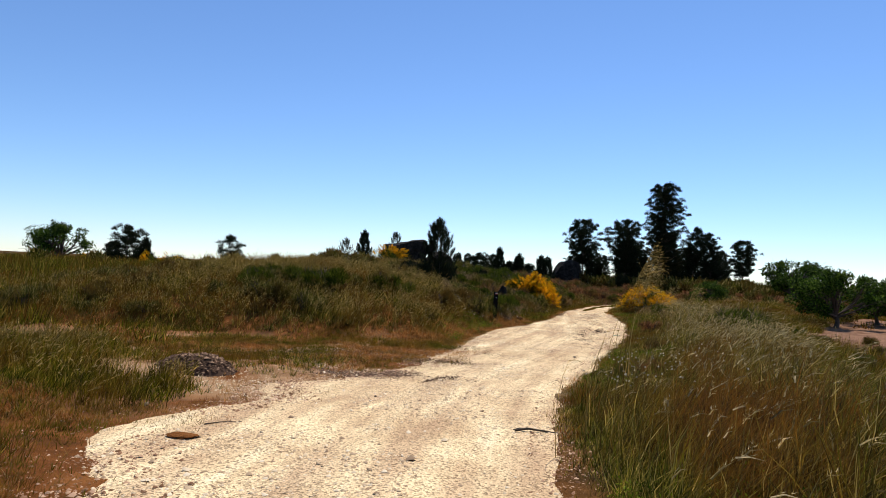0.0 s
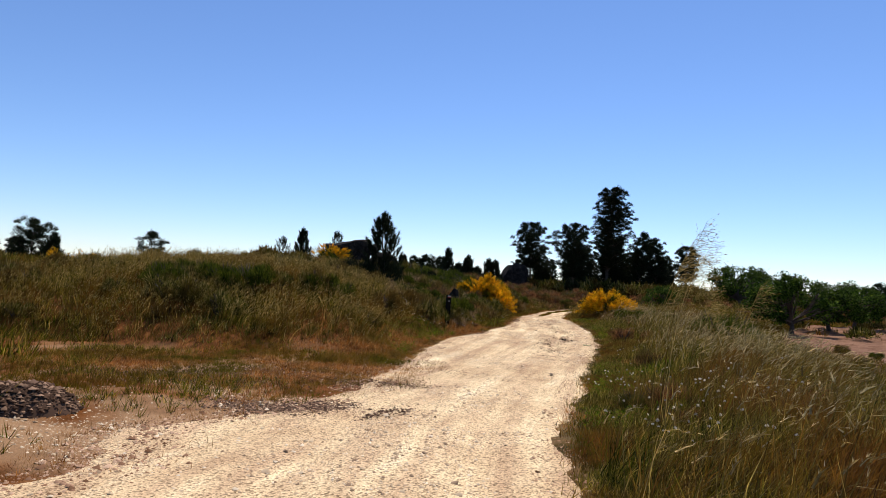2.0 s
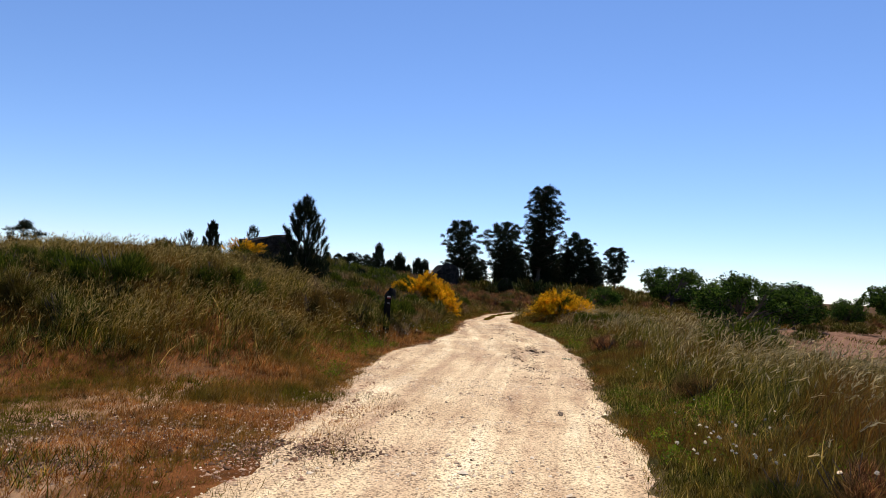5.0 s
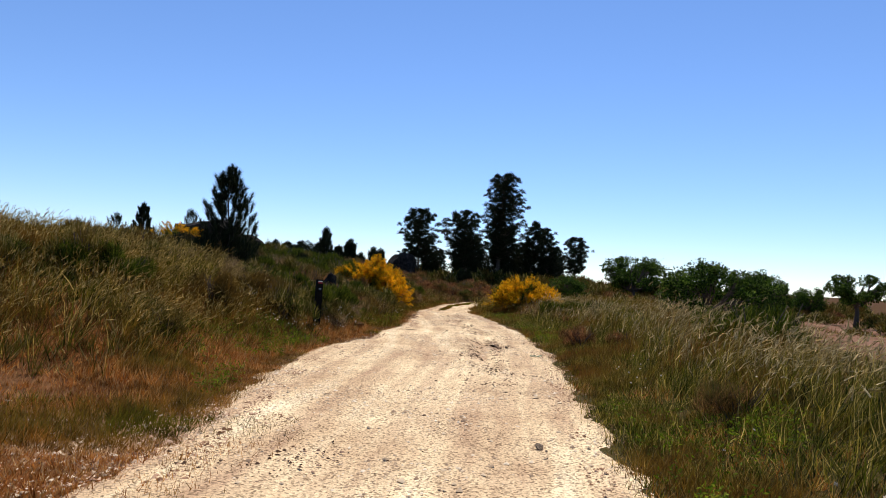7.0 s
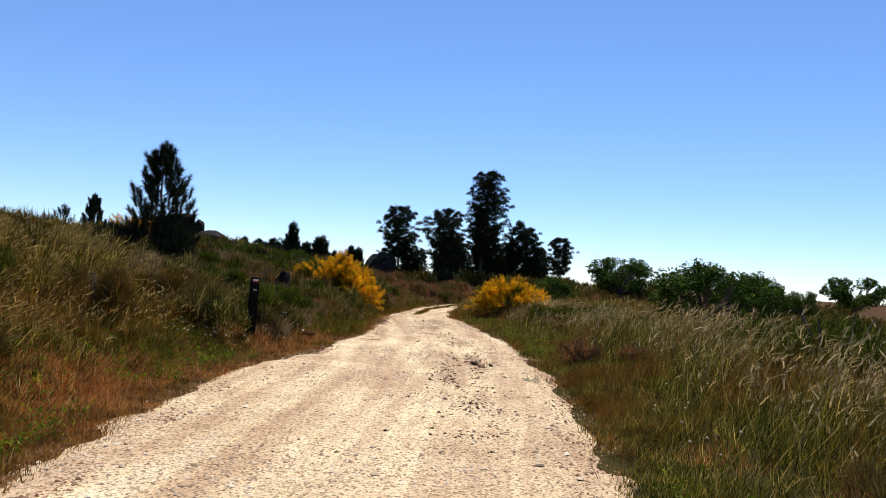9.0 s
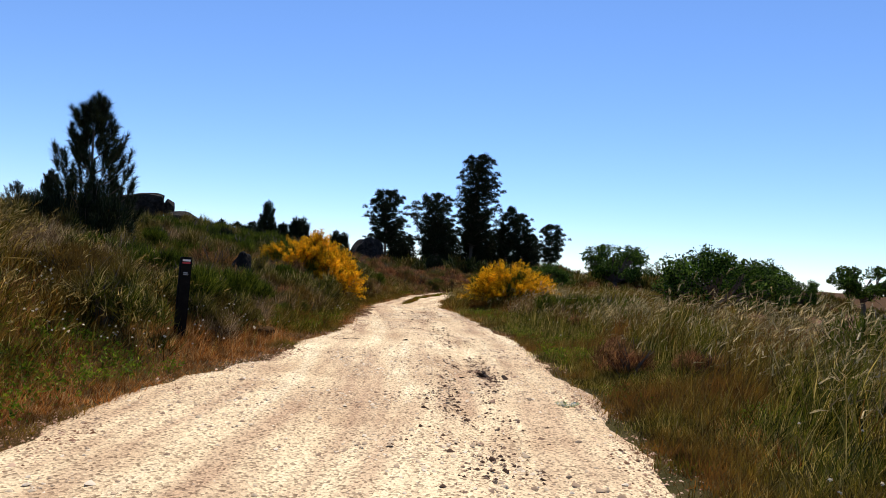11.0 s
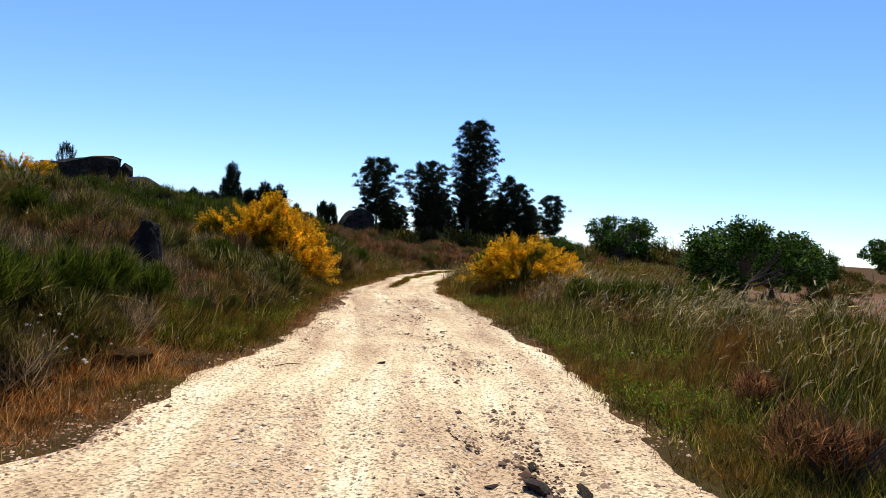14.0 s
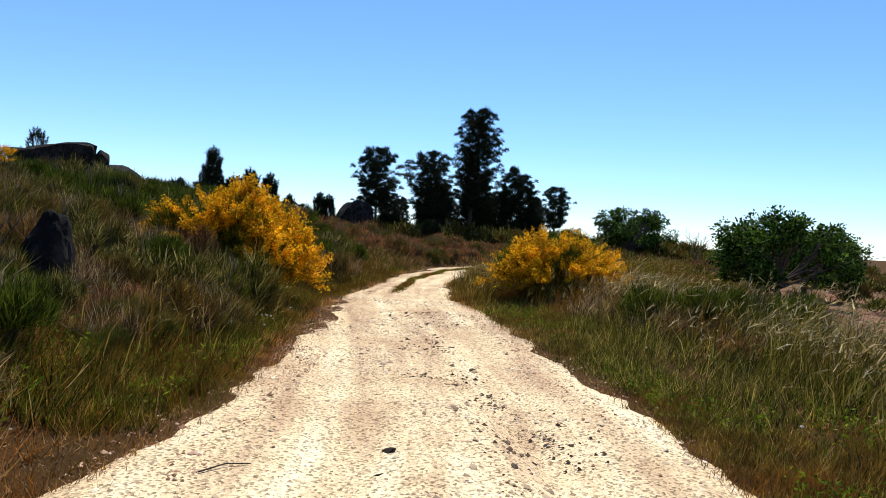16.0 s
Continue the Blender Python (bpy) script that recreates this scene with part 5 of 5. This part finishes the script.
def grit(name, stops):
    m, nt, b = mat_new(name)
    isl = nt.nodes.new("ShaderNodeNewGeometry").outputs["Random Per Island"]
    nt.links.new(ramp(nt, isl, stops), b.inputs["Base Color"])
    b.inputs["Roughness"].default_value = 0.95
    b.inputs["Specular IOR Level"].default_value = 0.05
    return m


M_GRIT = grit("gravel_grit", [(0, (0.24, 0.165, 0.105)), (0.3, (0.42, 0.31, 0.195)), (0.7, (0.58, 0.46, 0.30)), (1, (0.72, 0.62, 0.45))])
M_RIMGRIT = grit("soil_crumbs", [(0, (0.12, 0.06, 0.03)), (0.5, (0.3, 0.17, 0.1)), (1, (0.55, 0.38, 0.25))])
M_DARKGRIT = grit("dark_chippings", [(0, (0.03, 0.017, 0.011)), (0.6, (0.095, 0.057, 0.036)), (1, (0.33, 0.215, 0.14))])
n = 52000
y = 2.5 + 38 * sr.random(n) ** 1.15
u = sr.uniform(0.01, 0.99, n)
x, z = road_surface(y, u)
lump = vnoise(x, y, 0.9, 41)
k = sr.random(n) < 0.15 + 0.85 * (lump > 0.52)
pebbles("loose pale gravel scattered over the track", x[k], y[k], z[k] - 0.003, sr.gamma(2.2, 0.0042, n)[k] + 0.004, M_GRIT)
n = 34000
x, y = along(n, -1, -0.6, 4.0, 3.0, 20, lambda x, y, d: step(3.4, -0.2, d) * (0.15 + 0.85 * (vnoise(x, y, 1.1, 44) > 0.45)), sr)
k = y > 9.6
pebbles("gravel strewn over the dry flat", x[k], y[k], land(x[k], y[k]) - 0.003, sr.gamma(2.2, 0.004, k.sum()) + 0.004, M_GRIT)
k = (y < 9.6) & (left_edge(y) - x < 0.8)
pebbles("soil crumbs strewn over the corner of the flat", x[k], y[k], land(x[k], y[k]) - 0.003, sr.gamma(2.2, 0.003, k.sum()) + 0.003, M_RIMGRIT)
x, y = along(26000, -1, -1.3, 0.5, 4, 19, lambda x, y, d: np.clip(1.8 * vnoise(x, y, 0.9, 45) - 0.75, 0, 1) * step(-1.3, -0.2, d), sr)
P = base(x, y)
P[:, 2] = np.maximum(P[:, 2], [road_z(a, b) - 0.01 for a, b in zip(x, y)])
D = unit(np.stack([sr.normal(size=len(x)) * 0.6, sr.normal(size=len(x)) * 0.6, np.ones(len(x))], 1))
tagged(new("grass", raw("grass", *needles(P, D, sr.uniform(0.03, 0.1, len(x)), 0.007, sr), M_DRY)), "sparse dry tufts on the rim of the gravel", "grass", kind="stuff")
x, y = along(16000, -1, -1.1, 0.3, 3, 19, lambda x, y, d: step(-1.1, -0.1, d) * (vnoise(x, y, 0.8, 65) > 0.42), sr)
pebbles("brown crumbs of soil on the rim of the gravel", x, y, np.array([max(road_z(a, b), hz(a, b)) for a, b in zip(x, y)]) - 0.004, sr.gamma(2.2, 0.0045, len(x)) + 0.004, M_RIMGRIT)
for side, y0 in ((1, 3), (-1, 19)):
    x, y = along(14000, side, -0.55, 0.25, y0, 44, lambda x, y, d: vnoise(x, y, 0.6, 68) > 0.4, sr, 1.2)
    pebbles("gravel and soil crumbs along the edge of the track", x, y, np.array([max(road_z(a, b), hz(a, b)) for a, b in zip(x, y)]) - 0.004, sr.gamma(2.2, 0.0034, len(x)) + 0.003, M_RIMGRIT)
n = 4600
y = np.where(sr.random(n) < 0.25, 26.7 + sr.normal(size=n) * 0.7, sr.uniform(21, 38, n))
x = right_edge(y) - 1.5 - 0.25 * np.sin(y * 0.8) + 0.35 * np.exp(-(y - 26.7) ** 2) + sr.normal(size=n) * 0.28
z = road_surface(y, np.clip((x - left_edge(y)) / (right_edge(y) - left_edge(y)), 0, 1))[1]
k = vnoise(x, y, 0.5, 46) > 0.4
pebbles("dark washed-out chippings in the rut of the track", x[k], y[k], z[k] - 0.004, (sr.gamma(2.0, 0.005, n) + 0.004)[k], M_DARKGRIT)
# dark chippings in patches where the side track meets the road
cx, cy = [-1.2, -0.4, -2.7, 0.6, -3.7, -2.3], [12.8, 15.5, 14.8, 17.5, 15.3, 16.2]
n = 30000
k = sr.choice(6, n, p=(0.34, 0.1, 0.22, 0.02, 0.18, 0.14))
x, y = np.take(cx, k) + sr.normal(size=n) * 0.6, np.take(cy, k) + sr.normal(size=n) * 0.26
z = np.maximum(land(x, y), np.where((x > left_edge(y)) & (x < right_edge(y)), road_surface(y, np.clip((x - left_edge(y)) / (right_edge(y) - left_edge(y)), 0, 1))[1], -9))
pebbles("dark stone chippings spread beside the track", x, y, z - 0.004, sr.gamma(2.2, 0.0038, n) + 0.005, M_DARKGRIT)


def heap(x0, y0, rx, ry, h):
    """A low heap of dark chippings: a mound with loose pieces all over it."""
    ob = root("gravel_heap", "low heap of dark stone chippings in the dry grass", "gravel heap", m=Matrix.Translation((x0, y0, hz(x0, y0) - 0.05)))
    g = np.linspace(-1.3, 1.3, 40)
    X, Y = np.meshgrid(g * rx, g * ry)
    q = (X / rx) ** 2 + (Y / ry) ** 2
    f = lambda X, Y: h * np.exp(-1.6 * ((X / rx) ** 2 + (Y / ry) ** 2) ** 1.2) * (0.75 + 0.5 * vnoise(X, Y, 0.5, 43)) - 0.03 - 0.12 * step(0.55, 1.2, (X / rx) ** 2 + (Y / ry) ** 2)
    child("mound", grid_mesh("mound", X, Y, f(X, Y), M_DARKGRIT), ob)
    n = 5000
    X, Y = sr.normal(size=n) * rx * 0.5, sr.normal(size=n) * ry * 0.5
    p = pebbles("", X, Y, f(X, Y), sr.gamma(1.6, 0.008, n) + 0.004, M_DARKGRIT)
    p.name, p.parent = "chipping_layer", ob
    del p["category"]


heap(-4.25, 11.8, 0.78, 0.58, 0.3)


def stick(label, pts, r, on_road=True, kind="stick", mat=None):
    P = [(x, y, (road_z(x, y) if on_road else hz(x, y)) + dz + r) for x, y, dz in pts]
    V, F = tube(P, [r * (1 - 0.6 * i / len(P)) for i in range(len(P))], 6)
    return tagged(new(kind, raw(kind, V, F, mat or M_BARK, True)), label, "stick")


stick("thin dark broken branch on the gravel", [(0.93, 7.92, 0.0), (1.08, 7.94, 0.012), (1.25, 7.86, 0.006), (1.46, 7.9, 0.0)], 0.016)
stick("small side twig of the broken branch", [(1.08, 7.92, 0.01), (1.0, 8.02, 0.012), (0.92, 8.0, 0.0)], 0.009)
stick("thin dry stalk on the gravel", [(-2.55, 7.5, 0), (-2.4, 7.62, 0.01), (-2.2, 7.72, 0.0)], 0.008)
stick("thin dry stalk on the gravel", [(4.9, 30.1, 0), (5.05, 30.2, 0.01), (5.2, 30.22, 0.0)], 0.006)
for x, y in ((1.2, 29.5), (2.0, 30.6), (3.1, 31.2), (3.4, 32.4), (2.6, 33.0), (0.2, 27.8), (4.0, 33.6), (-0.8, 28.9)):
    a = sr.uniform(-0.6, 0.6)
    stick("bleached dead branch lying in the bank grass", [(x, y, 0.2), (x + 0.25 * math.cos(a), y + 0.25 * math.sin(a), 0.24 + 0.05 * sr.random()), (x + 0.5 * math.cos(a), y + 0.5 * math.sin(a), 0.22)], 0.008, False, mat=M_HEADS)

# a flattened clod of dry turf on the gravel
tagged(new("turf_clod", stone_mesh("turf_clod", (0.16, 0.11, 0.022), 91, M_GROUND, 3, 0.6)), "flattened dry clod of turf on the gravel", "clod").matrix_basis = Matrix.Translation((-2.5, 6.75, road_z(-2.5, 6.75) + 0.015))


# a torn pale green leafy scrap among the stones
def scrap():
    rr = np.random.default_rng(3)
    n = 36
    a, q = rr.uniform(0, 6.3, n), 0.09 * np.sqrt(rr.random(n))
    P = np.stack([6.45 + np.cos(a) * q * 1.2, 24.6 + np.sin(a) * q, np.full(n, road_z(6.45, 24.6) + 0.012)], 1)
    D = unit(np.stack([np.cos(a + rr.normal(size=n)), np.sin(a + rr.normal(size=n)), rr.uniform(0.0, 0.15, n)], 1))
    return tagged(new("leaf_scrap", raw("leaf_scrap", *leaves(P, D, 0.055, 0.04, rr), foliage("pale_leaf", [(0, (0.2, 0.26, 0.1)), (0.4, (0.5, 0.52, 0.34)), (1, (0.78, 0.76, 0.62))]))), "flattened pale green leafy scrap on the track", "plant litter")


scrap()
tagged(new("earth_mound", stone_mesh("earth_mound", (0.36, 0.26, 0.10), 92, M_GROUND, 3, 0.5)), "low pale crumbling earth mound at the foot of the bank", "mound").matrix_basis = put(3.35, 30.1, -0.03, 20)
for x, y, s in ((2.45, 29.7, 0.85), (2.9, 30.75, 1.0), (1.7, 30.5, 0.9), (3.4, 32.0, 0.8), (1.0, 31.5, 0.9), (2.2, 32.2, 0.8)):
    bush("green_broom", "dark green leafless broom shrub by the track", put(x, y, -0.05, 70 * x, s), GB[int(y) % 2], "green broom shrubs")
for x, y, s in ((11.6, 34.9, 0.9), (12.9, 33.0, 1.0), (12.4, 31.7, 0.9), (11.2, 36.2, 0.8), (13.6, 30.2, 1.0)):
    bush("dead_heath", "grey-brown dead brushwood tangle in the verge", put(x, y, -0.05, 50 * x, s), TD[int(y) % 2], "dead brushwood of the verge")


# ---- flowers ----
def flower_field(label, x, y, height, size, mat, rr):
    """White flower heads on thin stalks; each head a small pompon of petals."""
    n = len(x)
    P = base(x, y)
    H = height * rr.uniform(0.7, 1.15, n)
    B = np.stack([0.12 * H + rr.normal(size=n) * 0.05, rr.normal(size=n) * 0.05, -0.02 * H], 1)
    D = np.tile([0.0, 0, 1.0], (n, 1))
    ob = tagged(new("wildflower", raw("wildflower", *blades(P, D, H, 0.006, B, rr), M_GRASS)), label, "wildflower", kind="stuff")
    tip = P + D * H[:, None] * 0.96 + B
    face = unit(np.stack([rr.normal(size=n) * 0.4, rr.normal(size=n) * 0.4 - 0.3, np.ones(n)], 1))
    side = unit(np.cross(face, rr.normal(size=(n, 3))))
    up = np.cross(face, side)
    q = np.repeat(np.arange(n), 22)
    a = np.tile(np.arange(22) * 2.39996, n) + rr.normal(size=22 * n) * 0.1
    dirs = unit(side[q] * np.cos(a)[:, None] + up[q] * np.sin(a)[:, None] + face[q] * rr.uniform(-0.3, 2.2, 22 * n)[:, None])
    s = 0.75 * size * rr.uniform(0.7, 1.2, n)
    child("petals", raw("petals", *leaves(tip[q], dirs, s[q], s[q] * 0.55, rr), mat), ob, "white petal heads")
    return ob


fr = np.random.default_rng(29)
x, y = along(170, 1, 0.3, 3.5, 7, 15, lambda x, y, d: np.clip(2.4 * vnoise(x, y, 1.2, 51) - 0.9, 0, 1), fr)
flower_field("white scabious heads among the verge grass", x, y, 0.55, 0.027, M_WHITE, fr)
x, y = along(300, 1, 0.3, 4.0, 15, 34, lambda x, y, d: np.clip(2.2 * vnoise(x, y, 1.2, 52) - 0.9, 0, 1), fr)
flower_field("white daisies among the verge grass", x, y, 0.4, 0.022, M_WHITE, fr)
x, y = along(420, -1, 0.2, 2.6, 26, 36, lambda x, y, d: np.clip(2.4 * vnoise(x, y, 1.2, 53) - 0.9, 0, 1), fr)
flower_field("white daisies at the foot of the bank", x, y, 0.32, 0.022, M_WHITE, fr)


for x0, y0, n, high in ((3.5, 13.9, 16, 0.5), (3.9, 14.3, 8, 0.5), (2.95, 29.15, 14, 0.42), (2.5, 9.6, 14, 0.6), (3.0, 10.6, 8, 0.6)):
    flower_field("round white scabious heads close together", x0 + fr.normal(size=n) * 0.25, y0 + fr.normal(size=n) * 0.25, high, 0.025, M_WHITE, fr)


# ---- tall oat grass ----
def oat_clump(x0, y0, n, height, seed, label, m=60):
    rr = np.random.default_rng(seed)
    x, y = x0 + rr.normal(size=n) * 0.22, y0 + rr.normal(size=n) * 0.22
    P = base(x, y)
    H = height * rr.uniform(0.75, 1.05, n)
    D = unit(np.stack([rr.normal(size=n) * 0.05 + 0.03, rr.normal(size=n) * 0.05, np.ones(n)], 1))
    ob = root("oat_grass", label, "tall grass")
    stalks = []
    hair = []
    for i in range(n):
        p = [P[i] + D[i] * H[i] * t + np.array([0.14, -0.02, -0.02]) * H[i] * t ** 3 for t in np.linspace(0, 1, 7)]
        stalks.append(tube(p, np.linspace(0.0045, 0.0012, 7), 4))
        t = rr.uniform(0.8, 1.0, m)
        o = np.array([np.array([np.interp(tt, np.linspace(0, 1, 7), np.array(p)[:, k]) for k in range(3)]) for tt in t])
        d = unit(np.stack([0.75 + rr.normal(size=m) * 0.35, rr.normal(size=m) * 0.35, 0.35 + rr.normal(size=m) * 0.3], 1))
        L = 0.25 * (1.15 - t) / 0.3 * rr.uniform(0.5, 1.2, m)
        hair.append(blades(o, d, L, 0.002, np.array([0.03, 0, -0.05]) * np.ones((m, 3)), rr))
        k = np.repeat(np.arange(m), 2)
        e = o[k] + d[k] * (L[k] * rr.uniform(0.6, 1, 2 * m))[:, None] + [0.02, 0, -0.03]
        hair.append(needles(e, unit(d[k] + [0.2, 0, -0.4]), 0.03, 0.005, rr))
    child("stalk_bundle", raw("stalk_bundle", *join(stalks), M_HEADS), ob)
    child("panicle", raw("panicle", *join(hair), M_HEADS), ob, "feathery pale panicles bent by the wind")


oat_clump(2.72, 10.4, 9, 2.4, 1, "tall pale oat grass with feathery heads in the verge")
oat_clump(3.6, 10.9, 3, 2.1, 2, "few tall oat grass stalks with feathery heads")
oat_clump(1.55, 6.3, 7, 1.25, 4, "few dark grass stalks at the edge of the track", 6)
oat_clump(5.2, 13.4, 3, 1.7, 5, "few tall oat grass stalks with feathery heads", 24)


# ---- leafy herbs in the verge ----
def herbs(label, x, y, per, size, mat, rr):
    """Low rosettes of broad leaves."""
    n = len(x)
    P = base(x, y)
    q = np.repeat(np.arange(n), per)
    up = rr.uniform(0, 0.2, len(q)) * rr.uniform(0.4, 1.3, n)[q]
    o = P[q] + np.stack([rr.normal(size=len(q)) * 0.05, rr.normal(size=len(q)) * 0.05, up], 1)
    d = unit(np.stack([rr.normal(size=len(q)), rr.normal(size=len(q)), rr.uniform(0.1, 1.2, len(q))], 1))
    return tagged(new("herb", raw("herb", *leaves(o, d, size * rr.uniform(0.6, 1.4, len(q)), size * 0.4, rr), mat)), label, "herbs", kind="stuff")


M_HERB = foliage("herb_leaves", [(0, (0.05, 0.095, 0.006)), (0.6, (0.14, 0.21, 0.010)), (1, (0.26, 0.30, 0.025))], None, 1, 0.4)
x, y = along(4200, 1, 0.1, 1.8, 2, 38, lambda x, y, d: np.clip(3 * vnoise(x, y, 1.6, 61) - 1.4, 0, 1), fr)
herbs("fresh green leafy herbs along the verge", x, y, 16, 0.042, M_HERB, fr)
x, y = along(1500, -1, 0.2, 1.8, 20, 40, lambda x, y, d: np.clip(3 * vnoise(x, y, 1.6, 62) - 1.5, 0, 1), fr)
herbs("fresh green leafy herbs at the foot of the bank", x, y, 16, 0.05, M_HERB, fr)
